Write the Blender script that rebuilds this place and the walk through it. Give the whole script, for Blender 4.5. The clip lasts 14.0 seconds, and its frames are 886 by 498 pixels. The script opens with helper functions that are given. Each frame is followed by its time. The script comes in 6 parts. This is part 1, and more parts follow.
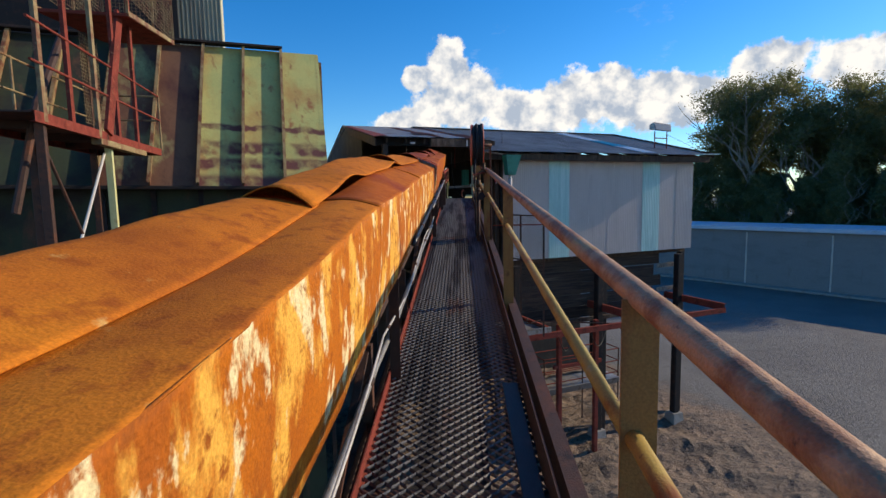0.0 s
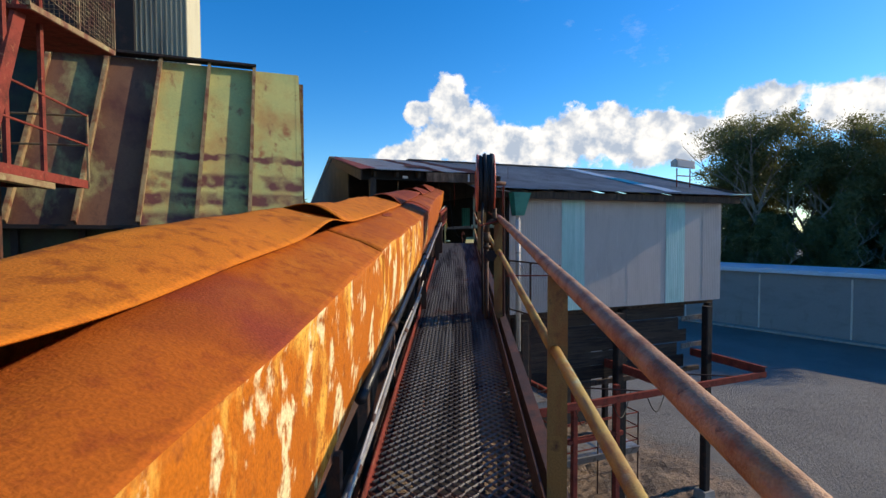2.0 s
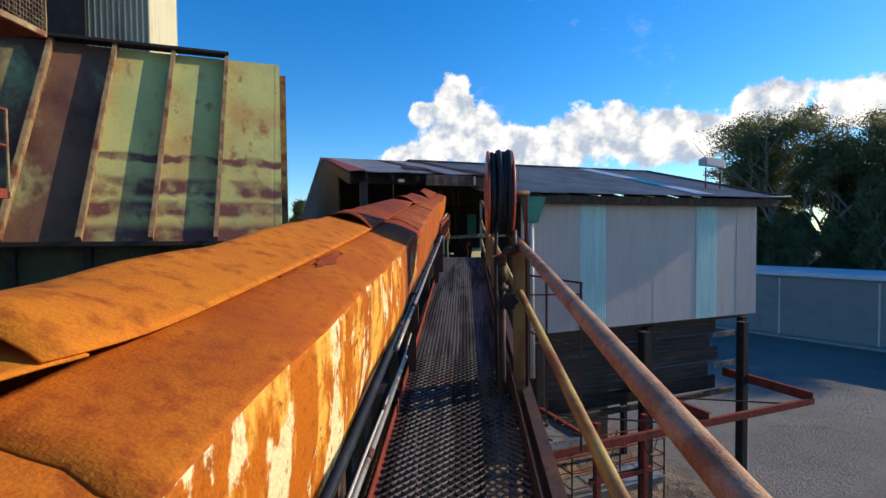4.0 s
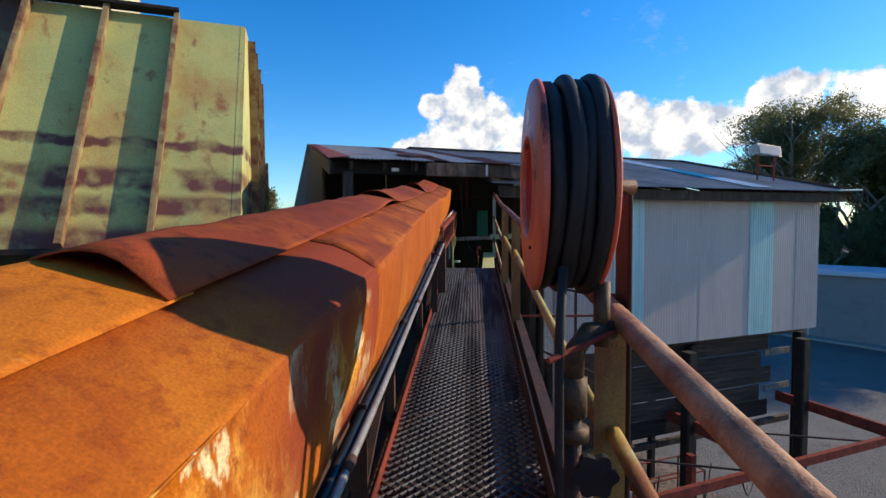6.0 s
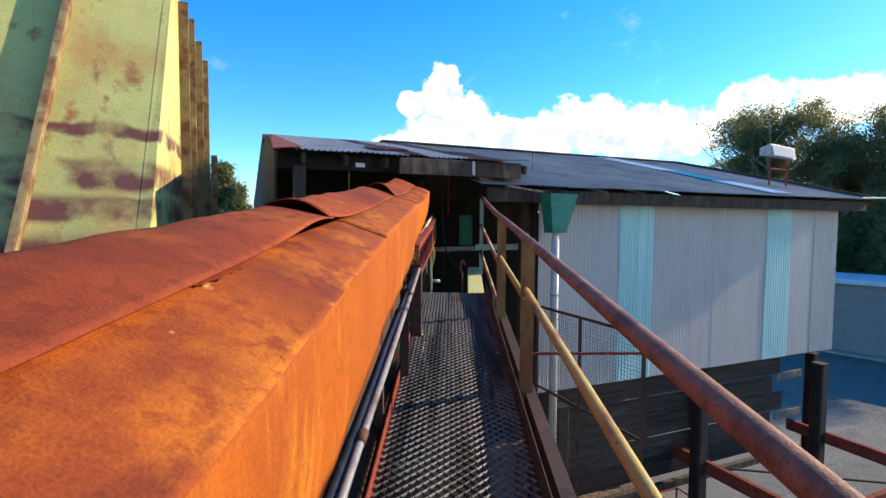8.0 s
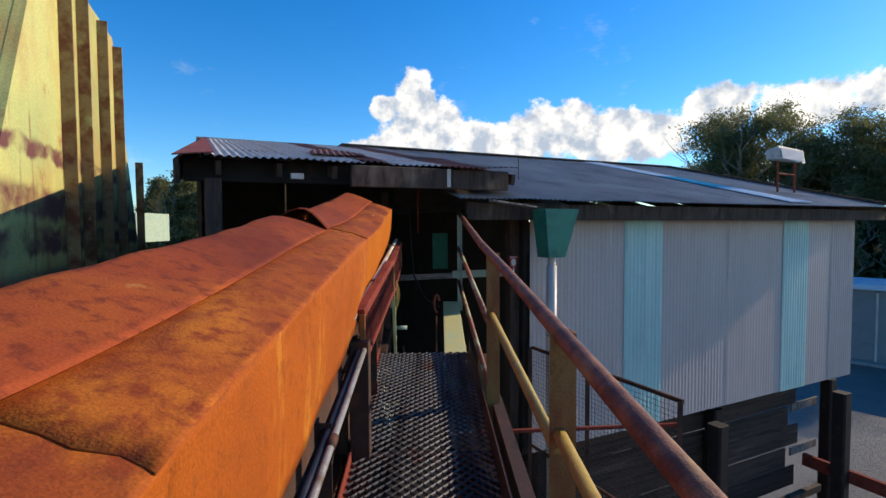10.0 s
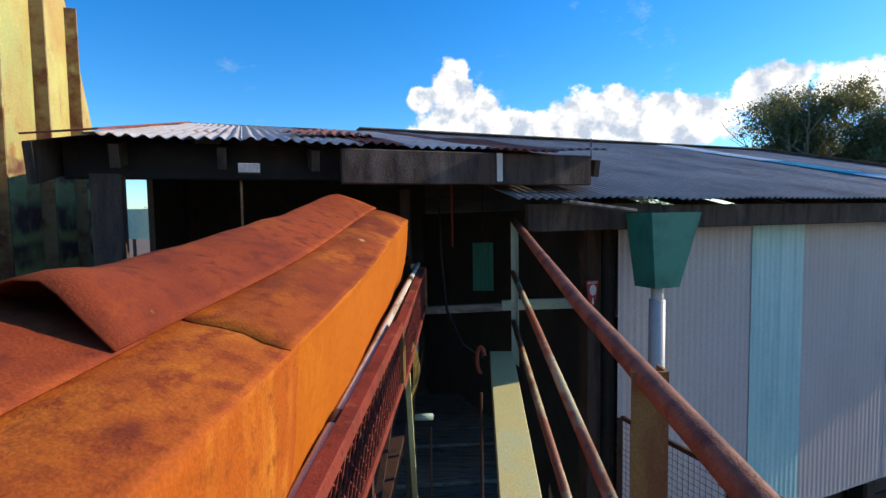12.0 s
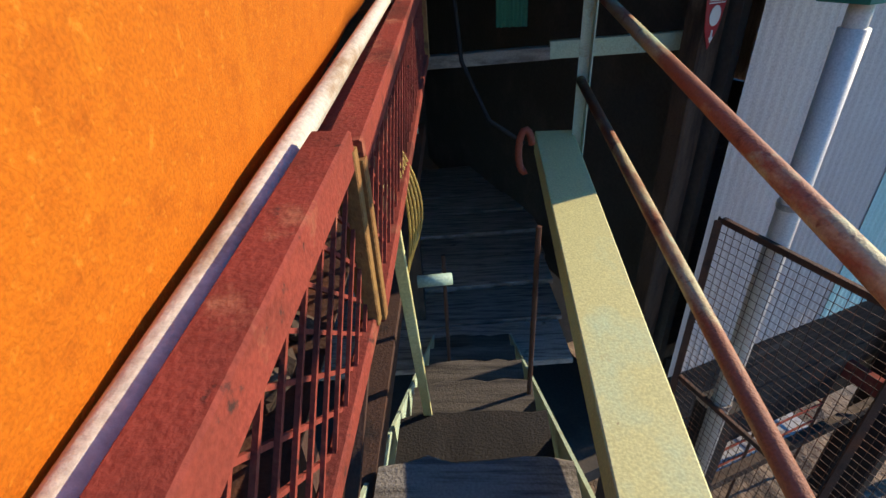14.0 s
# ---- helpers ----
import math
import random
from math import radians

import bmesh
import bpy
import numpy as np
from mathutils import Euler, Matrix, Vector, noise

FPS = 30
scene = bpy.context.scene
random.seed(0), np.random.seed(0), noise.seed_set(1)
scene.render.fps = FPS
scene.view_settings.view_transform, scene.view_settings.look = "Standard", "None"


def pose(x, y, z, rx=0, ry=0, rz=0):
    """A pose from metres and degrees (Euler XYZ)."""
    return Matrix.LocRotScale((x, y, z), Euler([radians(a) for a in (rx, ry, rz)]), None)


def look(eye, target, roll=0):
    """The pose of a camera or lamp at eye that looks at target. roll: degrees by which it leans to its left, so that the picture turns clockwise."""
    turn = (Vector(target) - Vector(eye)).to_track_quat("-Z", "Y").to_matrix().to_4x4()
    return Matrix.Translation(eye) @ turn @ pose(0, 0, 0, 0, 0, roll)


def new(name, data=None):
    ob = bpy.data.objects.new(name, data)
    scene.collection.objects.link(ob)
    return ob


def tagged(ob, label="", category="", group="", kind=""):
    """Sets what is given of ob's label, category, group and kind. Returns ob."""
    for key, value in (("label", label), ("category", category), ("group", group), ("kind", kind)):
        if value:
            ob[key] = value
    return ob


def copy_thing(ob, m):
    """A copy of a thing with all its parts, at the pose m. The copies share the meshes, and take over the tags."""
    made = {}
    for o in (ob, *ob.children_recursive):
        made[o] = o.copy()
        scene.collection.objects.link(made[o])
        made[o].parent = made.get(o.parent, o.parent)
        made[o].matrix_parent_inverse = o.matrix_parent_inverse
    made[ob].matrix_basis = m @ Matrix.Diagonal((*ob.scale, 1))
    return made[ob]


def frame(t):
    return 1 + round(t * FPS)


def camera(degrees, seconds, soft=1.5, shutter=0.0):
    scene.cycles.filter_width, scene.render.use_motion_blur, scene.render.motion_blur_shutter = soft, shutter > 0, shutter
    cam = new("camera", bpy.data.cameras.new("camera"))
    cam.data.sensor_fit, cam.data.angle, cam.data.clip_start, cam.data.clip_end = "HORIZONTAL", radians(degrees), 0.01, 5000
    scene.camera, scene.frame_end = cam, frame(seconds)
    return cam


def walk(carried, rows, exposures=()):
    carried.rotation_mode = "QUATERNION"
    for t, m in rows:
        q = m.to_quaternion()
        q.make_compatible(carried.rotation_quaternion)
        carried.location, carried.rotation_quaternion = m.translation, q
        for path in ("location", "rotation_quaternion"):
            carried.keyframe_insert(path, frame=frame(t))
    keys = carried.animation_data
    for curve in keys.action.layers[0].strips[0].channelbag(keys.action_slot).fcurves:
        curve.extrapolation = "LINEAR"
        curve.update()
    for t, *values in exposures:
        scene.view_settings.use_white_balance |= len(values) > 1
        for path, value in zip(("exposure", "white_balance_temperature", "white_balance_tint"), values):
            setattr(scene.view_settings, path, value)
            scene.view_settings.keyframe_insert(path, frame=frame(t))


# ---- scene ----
cam = camera(83.4, 14.0)
PATH = [
    (0, (0.023, 0.653, 1.19), (-0.047, 2.641, 0.988), -1.1),
    (0.5, (0.048, 1.187, 1.262), (-0.009, 3.179, 1.085), -0.8),
    (1, (0.017, 1.725, 1.327), (-0.062, 3.718, 1.176), -0.7),
    (1.5, (0.024, 2.272, 1.389), (-0.007, 4.269, 1.275), -0.4),
    (2, (0.015, 2.793, 1.455), (-0.049, 4.79, 1.383), -0.2),
    (2.5, (-0.022, 3.155, 1.539), (-0.098, 5.153, 1.499), 0.1),
    (5, (0.072, 5.396, 1.725), (-0.028, 7.391, 1.63), -1.1),
    (5.5, (0.057, 5.933, 1.768), (-0.057, 7.928, 1.668), -0.9),
    (6, (0.035, 6.447, 1.834), (-0.09, 8.441, 1.735), -0.4),
    (6.5, (0.026, 6.94, 1.877), (-0.043, 8.937, 1.785), -0.2),
    (7, (-0.012, 7.327, 1.917), (-0.123, 9.322, 1.829), -0.6),
    (7.5, (-0.059, 7.699, 1.948), (-0.137, 9.696, 1.854), -0.5),
    (8, (-0.053, 8.08, 1.996), (-0.086, 10.077, 1.889), 0.4),
    (10.5, (0.006, 10.131, 2.29), (0.08, 12.127, 2.208), -0.5),
    (11, (-0.017, 10.622, 2.341), (-0.056, 12.62, 2.266), -0.7),
    (11.5, (-0.01, 11.162, 2.395), (-0.076, 13.159, 2.313), -0.9),
    (12, (0.005, 11.719, 2.426), (-0.081, 13.714, 2.301), -0.9),
    (12.5, (-0.025, 12.217, 2.456), (-0.07, 14.208, 2.272), -0.6),
    (13, (-0.01, 12.673, 2.385), (-0.103, 14.618, 1.93), -1.0),
    (13.5, (-0.077, 13.056, 2.246), (-0.215, 14.876, 1.428), -1.1),
    (14, (-0.139, 13.355, 2.147), (-0.247, 15.055, 1.098), -3.3),
]
EXPOSURES = [(0.0, 0.0, 7000, 10), (1.0, 0.14, 7000, 10), (2.5, 0.12, 7000, 10), (5.0, 0.20, 7000, 10), (6.5, 0.26, 7000, 10), (7.0, 0.52, 7100, 10), (7.5, 0.75, 7200, 8), (8.0, 0.85, 7200, 6),
             (10.5, 0.10, 7000, 10), (11.0, 0.16, 7000, 10), (12.5, 0.38, 7000, 10), (13.0, 0.28, 7100, 10), (13.5, 0.34, 7100, 10), (14.0, 0.72, 7100, 10)]
walk(cam, [(t, look(eye, target, roll)) for t, eye, target, roll in PATH], EXPOSURES)

# ---------------------------------------------------------------- world and sun
SUN_TO = Vector((0.856, 0.321, 0.407)).normalized()
sun = new("sun", bpy.data.lights.new("sun", "SUN"))
sun.data.energy, sun.data.angle, sun.data.color = 4.2, radians(0.55), (1.0, 0.88, 0.70)
sun.matrix_world = look(SUN_TO * 100, (0, 0, 0))


def build_world():
    world = bpy.data.worlds.new("sky")
    scene.world = world
    world.use_nodes = True
    nt = world.node_tree
    nt.nodes.clear()
    N, L = nt.nodes.new, nt.links.new

    def math_node(op, a, b=None, c=None):
        n = N("ShaderNodeMath")
        n.operation = op
        for i, v in enumerate((a, b, c)):
            if v is None:
                continue
            if isinstance(v, (int, float)):
                n.inputs[i].default_value = v
            else:
                L(v, n.inputs[i])
        return n.outputs[0]

    sky = N("ShaderNodeTexSky")
    sky.sky_type, sky.sun_disc = "NISHITA", False
    sky.sun_elevation, sky.sun_rotation = math.asin(SUN_TO.z), math.atan2(SUN_TO.x, SUN_TO.y)
    sky.air_density, sky.dust_density, sky.ozone_density = 1.0, 0.2, 4.0
    hue = N("ShaderNodeHueSaturation")
    hue.inputs["Saturation"].default_value = 1.35
    hue.inputs["Value"].default_value = 1.0
    L(sky.outputs[0], hue.inputs["Color"])
    cool = N("ShaderNodeMix")
    cool.data_type, cool.blend_type = "RGBA", "MULTIPLY"
    cool.inputs["Factor"].default_value = 1.0
    cool.inputs["B"].default_value = (0.85, 1.08, 1.27, 1)
    L(hue.outputs[0], cool.inputs["A"])
    co = N("ShaderNodeTexCoord")
    sep = N("ShaderNodeSeparateXYZ")
    L(co.outputs["Generated"], sep.inputs[0])
    az = math_node("MULTIPLY", math_node("ARCTAN2", sep.outputs[0], sep.outputs[1]), 57.2958)
    el = math_node("MULTIPLY", math_node("ARCSINE", sep.outputs[2]), 57.2958)
    pos = N("ShaderNodeCombineXYZ")
    L(az, pos.inputs[0])
    L(el, pos.inputs[1])
    # billowing edges at two sizes
    n1 = N("ShaderNodeTexNoise")
    n1.inputs["Scale"].default_value, n1.inputs["Detail"].default_value, n1.inputs["Roughness"].default_value = 0.28, 9, 0.62
    L(pos.outputs[0], n1.inputs["Vector"])
    # banks of cumulus: azimuth, elevation, half width, half height in degrees
    banks = ((-1.2, 14.0, 2.8, 3.6), (0.0, 10.2, 5.2, 3.0), (-4.6, 13.2, 1.6, 1.6), (-5.5, 8.2, 4.5, 2.2), (2.2, 12.2, 2.0, 2.6),
             (9.0, 9.4, 6.0, 3.0), (16.0, 10.4, 8.0, 3.4), (22.0, 9.6, 9.0, 3.2), (30.5, 11.2, 4.5, 2.6), (37.5, 10.6, 5.0, 2.6),
             (46.0, 11.0, 6.0, 3.0), (60.0, 11.0, 12.0, 4.0), (-60.0, 7.0, 20.0, 2.6), (100.0, 9.0, 22.0, 3.4), (160.0, 9.0, 26.0, 4.0))
    best = None
    for a, e, ra, re in banks:
        da = math_node("DIVIDE", math_node("SUBTRACT", az, a), ra)
        de = math_node("DIVIDE", math_node("SUBTRACT", el, e), re)
        d = math_node("SQRT", math_node("ADD", math_node("MULTIPLY", da, da), math_node("MULTIPLY", de, de)))
        best = d if best is None else math_node("SMOOTH_MIN", best, d, 0.25)
    edge = math_node("ADD", math_node("SUBTRACT", 1.0, best), math_node("MULTIPLY", math_node("SUBTRACT", n1.outputs[0], 0.5), 1.7))
    ramp = N("ShaderNodeMapRange")
    ramp.interpolation_type = "SMOOTHSTEP"
    ramp.inputs["From Min"].default_value, ramp.inputs["From Max"].default_value = -0.01, 0.22
    L(edge, ramp.inputs["Value"])
    # thin high wisps
    n2 = N("ShaderNodeTexNoise")
    n2.inputs["Scale"].default_value, n2.inputs["Detail"].default_value, n2.inputs["Roughness"].default_value = 0.16, 8, 0.66
    wm = N("ShaderNodeMapping")
    wm.inputs["Scale"].default_value = (0.7, 1.3, 1.0)
    wm.inputs["Location"].default_value = (7.3, 2.1, 0.4)
    L(pos.outputs[0], wm.inputs[0])
    L(wm.outputs[0], n2.inputs["Vector"])
    wr = N("ShaderNodeMapRange")
    wr.inputs["From Min"].default_value, wr.inputs["From Max"].default_value, wr.inputs["To Max"].default_value = 0.60, 0.84, 0.5
    L(n2.outputs[0], wr.inputs["Value"])
    wisp = math_node("MULTIPLY", wr.outputs[0], 0.7)
    mask = math_node("MAXIMUM", ramp.outputs[0], wisp)
    # cloud body: white crowns, blue-grey hollows and bases
    n3 = N("ShaderNodeTexNoise")
    n3.inputs["Scale"].default_value, n3.inputs["Detail"].default_value, n3.inputs["Roughness"].default_value = 0.42, 6, 0.55
    cm = N("ShaderNodeMapping")
    cm.inputs["Location"].default_value = (-0.5, -0.9, 0.0)
    L(pos.outputs[0], cm.inputs[0])
    L(cm.outputs[0], n3.inputs["Vector"])
    body = N("ShaderNodeMapRange")
    body.inputs["From Min"].default_value, body.inputs["From Max"].default_value = 0.38, 0.58
    L(n3.outputs[0], body.inputs["Value"])
    tint = N("ShaderNodeMix")
    tint.data_type = "RGBA"
    tint.inputs["A"].default_value, tint.inputs["B"].default_value = (2.9, 3.5, 4.5, 1), (6.7, 6.7, 6.7, 1)
    L(body.outputs[0], tint.inputs["Factor"])
    mix = N("ShaderNodeMix")
    mix.data_type = "RGBA"
    L(mask, mix.inputs["Factor"])
    L(cool.outputs["Result"], mix.inputs["A"])
    L(tint.outputs["Result"], mix.inputs["B"])
    bg = N("ShaderNodeBackground")
    bg.inputs["Strength"].default_value = 0.15
    L(mix.outputs["Result"], bg.inputs["Color"])
    out = N("ShaderNodeOutputWorld")
    L(bg.outputs[0], out.inputs[0])


build_world()

# ---------------------------------------------------------------- materials


def surface(name, base, layers=(), rough=0.7, metal=0.0, bump=0.15, bump_scale=60.0, rough_vary=0.12, per_piece=0.0, space="Object", bands=(), band_colour=(0, 0, 0), band_axis=2, gloss=0.3):
    """base colour; layers of (colour, scale, low, high, detail) laid over it where a noise lies between low and high."""
    m = bpy.data.materials.new(name)
    m.use_nodes = True
    nt = m.node_tree
    N, L = nt.nodes.new, nt.links.new
    bsdf = nt.nodes["Principled BSDF"]
    bsdf.inputs["Metallic"].default_value = metal
    bsdf.inputs["Specular IOR Level"].default_value = gloss
    co = N("ShaderNodeTexCoord").outputs[space]
    colour = None
    for k, (rgb, scale, low, high, detail) in enumerate(layers):
        mp = N("ShaderNodeMapping")
        mp.inputs["Scale"].default_value = scale if isinstance(scale, tuple) else (scale, scale, scale)
        mp.inputs["Location"].default_value = (3.7 * k + 1.3, 1.9 * k, 5.1 * k)
        L(co, mp.inputs[0])
        n = N("ShaderNodeTexNoise")
        n.inputs["Scale"].default_value, n.inputs["Detail"].default_value, n.inputs["Roughness"].default_value = 1.0, detail, 0.62
        L(mp.outputs[0], n.inputs["Vector"])
        r = N("ShaderNodeMapRange")
        r.inputs["From Min"].default_value, r.inputs["From Max"].default_value = low, high
        L(n.outputs[0], r.inputs["Value"])
        x = N("ShaderNodeMix")
        x.data_type = "RGBA"
        L(r.outputs[0], x.inputs["Factor"])
        if colour is None:
            x.inputs["A"].default_value = (*base, 1)
        else:
            L(colour, x.inputs["A"])
        x.inputs["B"].default_value = (*rgb, 1)
        colour = x.outputs["Result"]
    if bands:
        # rust bands, and painted reel shadow, at given heights or lengths, broken by noise
        sep = N("ShaderNodeSeparateXYZ")
        L(co, sep.inputs[0])
        wob = N("ShaderNodeTexNoise")
        wob.inputs["Scale"].default_value, wob.inputs["Detail"].default_value = 2.6, 8
        L(co, wob.inputs["Vector"])

        def sums(op, a, b):
            n = N("ShaderNodeMath")
            n.operation = op
            for i, v in enumerate((a, b)):
                if isinstance(v, (int, float)):
                    n.inputs[i].default_value = v
                else:
                    L(v, n.inputs[i])
            return n.outputs[0]

        height = sums("ADD", sep.outputs[band_axis], sums("MULTIPLY", sums("SUBTRACT", wob.outputs[0], 0.5), 0.30))
        total = 0.0
        for mid, half in bands:
            r = N("ShaderNodeMapRange")
            r.interpolation_type = "SMOOTHSTEP"
            r.inputs["From Min"].default_value, r.inputs["From Max"].default_value = 1.25, 0.55
            L(sums("DIVIDE", sums("ABSOLUTE", sums("SUBTRACT", height, mid), 0.0), half), r.inputs["Value"])
            total = sums("MAXIMUM", r.outputs[0], total)
        worn = N("ShaderNodeMapRange")
        worn.inputs["From Min"].default_value, worn.inputs["From Max"].default_value, worn.inputs["To Min"].default_value = 0.36, 0.56, 0.15
        L(wob.outputs[0], worn.inputs["Value"])
        x = N("ShaderNodeMix")
        x.data_type = "RGBA"
        L(sums("MULTIPLY", total, worn.outputs[0]), x.inputs["Factor"])
        L(colour, x.inputs["A"])
        x.inputs["B"].default_value = (*band_colour, 1)
        colour = x.outputs["Result"]
    fine = N("ShaderNodeTexNoise")
    fine.inputs["Scale"].default_value, fine.inputs["Detail"].default_value = bump_scale, 5
    L(co, fine.inputs["Vector"])
    if per_piece:
        info = N("ShaderNodeObjectInfo")
        pv = N("ShaderNodeMapRange")
        pv.inputs["To Min"].default_value, pv.inputs["To Max"].default_value = 1 - per_piece, 1 + per_piece
        L(info.outputs["Random"], pv.inputs["Value"])
        hsv = N("ShaderNodeHueSaturation")
        L(pv.outputs[0], hsv.inputs["Value"])
        if colour is None:
            hsv.inputs["Color"].default_value = (*base, 1)
        else:
            L(colour, hsv.inputs["Color"])
        colour = hsv.outputs[0]
    # grain in the colour
    g = N("ShaderNodeMapRange")
    g.inputs["From Min"].default_value, g.inputs["From Max"].default_value = 0.3, 0.7
    g.inputs["To Min"].default_value, g.inputs["To Max"].default_value = 0.82, 1.16
    L(fine.outputs[0], g.inputs["Value"])
    gm = N("ShaderNodeHueSaturation")
    L(g.outputs[0], gm.inputs["Value"])
    if colour is None:
        gm.inputs["Color"].default_value = (*base, 1)
    else:
        L(colour, gm.inputs["Color"])
    L(gm.outputs[0], bsdf.inputs["Base Color"])
    rr = N("ShaderNodeMapRange")
    rr.inputs["To Min"].default_value, rr.inputs["To Max"].default_value = max(0.02, rough - rough_vary), min(1.0, rough + rough_vary)
    L(fine.outputs[0], rr.inputs["Value"])
    L(rr.outputs[0], bsdf.inputs["Roughness"])
    if bump:
        b = N("ShaderNodeBump")
        b.inputs["Strength"].default_value, b.inputs["Distance"].default_value = bump, 0.01
        L(fine.outputs[0], b.inputs["Height"])
        L(b.outputs[0], bsdf.inputs["Normal"])
    return m


def plain(name, rgb, rough=0.5, metal=0.0):
    m = bpy.data.materials.new(name)
    m.use_nodes = True
    b = m.node_tree.nodes["Principled BSDF"]
    b.inputs["Base Color"].default_value, b.inputs["Roughness"].default_value, b.inputs["Metallic"].default_value = (*rgb, 1), rough, metal
    return m


ORANGE = (0.56, 0.160, 0.016)
M_HOOD = surface("orange_rusted_sheet", ORANGE, [((0.30, 0.072, 0.012), 0.9, 0.54, 0.74, 7), ((0.58, 0.185, 0.016), 2.3, 0.46, 0.70, 8),
                 ((0.17, 0.038, 0.016), (2.0, 0.9, 2.0), 0.60, 0.68, 9), ((0.34, 0.085, 0.012), 16.0, 0.50, 0.66, 8), ((0.60, 0.36, 0.12), 7.0, 0.66, 0.73, 10)],
                 0.84, 0.0, 0.22, 170, gloss=0.12)
M_HOOD_RED = surface("brown_rusted_sheet", (0.31, 0.058, 0.016), [((0.20, 0.036, 0.014), 1.1, 0.46, 0.62, 7), ((0.38, 0.088, 0.016), 1.9, 0.50, 0.66, 9),
                     ((0.16, 0.029, 0.013), 18.0, 0.50, 0.66, 8), ((0.50, 0.27, 0.09), 6.0, 0.68, 0.75, 10)], 0.80, 0.0, 0.22, 170, gloss=0.15)
M_SHOULDER_RED = surface("mottled_rusted_sheet", (0.37, 0.080, 0.013), [((0.19, 0.034, 0.013), 1.6, 0.46, 0.62, 8), ((0.52, 0.145, 0.016), 2.6, 0.50, 0.66, 9),
                         ((0.18, 0.034, 0.013), (5.0, 3.0, 5.0), 0.56, 0.64, 10), ((0.25, 0.046, 0.012), 22.0, 0.48, 0.64, 8), ((0.58, 0.36, 0.13), 8.0, 0.68, 0.74, 10)], 0.80, 0.0, 0.24, 170, gloss=0.15)
M_SIDE = surface("flaking_sheet_side", (0.52, 0.14, 0.010), [((0.36, 0.085, 0.012), (2.0, 1.4, 0.9), 0.50, 0.70, 7), ((0.84, 0.42, 0.07), (5.0, 5.0, 2.4), 0.50, 0.58, 14),
                 ((0.84, 0.67, 0.36), (8.5, 8.5, 4.5), 0.55, 0.60, 15), ((0.22, 0.05, 0.015), (3.0, 2.2, 1.2), 0.64, 0.72, 8), ((0.34, 0.09, 0.012), 26.0, 0.54, 0.66, 8)],
                 0.76, 0.0, 0.30, 130, gloss=0.15)
M_SIDE_RED = surface("streaked_sheet_side", (0.40, 0.090, 0.009), [((0.31, 0.066, 0.010), (2.0, 1.4, 0.8), 0.48, 0.68, 7), ((0.66, 0.26, 0.03), (5.0, 5.0, 0.9), 0.56, 0.76, 9),
                     ((0.30, 0.07, 0.010), 24.0, 0.52, 0.66, 8)], 0.78, 0.0, 0.26, 150, gloss=0.15)
# band at y 7.90 paints the reel's shadow; 3.82 is a maroon patch
M_SHOULDER_REELSHADE = surface("mottled_sheet_reel_shadow", (0.43, 0.102, 0.012), [((0.29, 0.062, 0.013), 1.6, 0.48, 0.66, 8), ((0.52, 0.150, 0.016), 2.6, 0.50, 0.66, 9),
                            ((0.31, 0.064, 0.012), 22.0, 0.50, 0.68, 8)], 0.80, 0.0, 0.24, 170, gloss=0.10, bands=((7.90, 0.60), (3.82, 0.13)), band_colour=(0.27, 0.050, 0.022), band_axis=1)
# both bands paint the hose reel's shadow into the side colour
M_SIDE_REELSHADE = surface("flaked_side_reel_shadow", (0.50, 0.13, 0.010), [((0.36, 0.085, 0.012), (2.0, 1.4, 0.9), 0.50, 0.70, 7), ((0.84, 0.42, 0.07), (5.0, 5.0, 2.4), 0.50, 0.58, 14),
                        ((0.84, 0.67, 0.36), (7.5, 7.5, 4.0), 0.545, 0.58, 15), ((0.34, 0.09, 0.012), 26.0, 0.54, 0.66, 8)], 0.76, 0.0, 0.30, 130, gloss=0.10, bands=((7.85, 0.65), (7.95, 0.60)), band_colour=(0.27, 0.050, 0.022), band_axis=1)
M_RAIL = surface("rusted_pipe_paint", (0.43, 0.235, 0.125), [((0.26, 0.105, 0.050), 9.0, 0.45, 0.60, 8), ((0.42, 0.27, 0.11), (5.0, 2.0, 5.0), 0.56, 0.70, 7),
                 ((0.09, 0.04, 0.03), 22.0, 0.64, 0.72, 6)], 0.62, 0.1, 0.3, 180)
M_SIDE_END = surface("even_orange_rust", (0.47, 0.124, 0.009), [((0.43, 0.112, 0.008), 3.0, 0.46, 0.66, 6), ((0.54, 0.165, 0.012), (7.0, 7.0, 2.0), 0.54, 0.76, 9), ((0.40, 0.100, 0.008), 30.0, 0.50, 0.68, 6), ((0.56, 0.19, 0.02), 90.0, 0.58, 0.72, 4)], 0.80, 0.0, 0.22, 300, gloss=0.12)
M_STAND = surface("dark_red_steel", (0.036, 0.008, 0.007), [((0.02, 0.007, 0.006), 6.0, 0.46, 0.64, 7), ((0.06, 0.017, 0.012), 12.0, 0.60, 0.72, 8)], 0.6, 0.0, 0.25, 120)
M_RAIL_YEL = surface("yellowed_pipe_paint", (0.44, 0.30, 0.08), [((0.26, 0.09, 0.03), (7.0, 3.0, 7.0), 0.48, 0.64, 7), ((0.30, 0.36, 0.24), 5.0, 0.60, 0.70, 6),
                     ((0.10, 0.045, 0.03), 20.0, 0.64, 0.72, 6)], 0.6, 0.05, 0.3, 180)
M_RAIL_DARK = surface("dark_rusted_pipe", (0.26, 0.100, 0.055), [((0.13, 0.042, 0.026), 9.0, 0.45, 0.60, 8), ((0.36, 0.20, 0.09), (5.0, 2.0, 5.0), 0.58, 0.70, 7)], 0.62, 0.05, 0.3, 180)
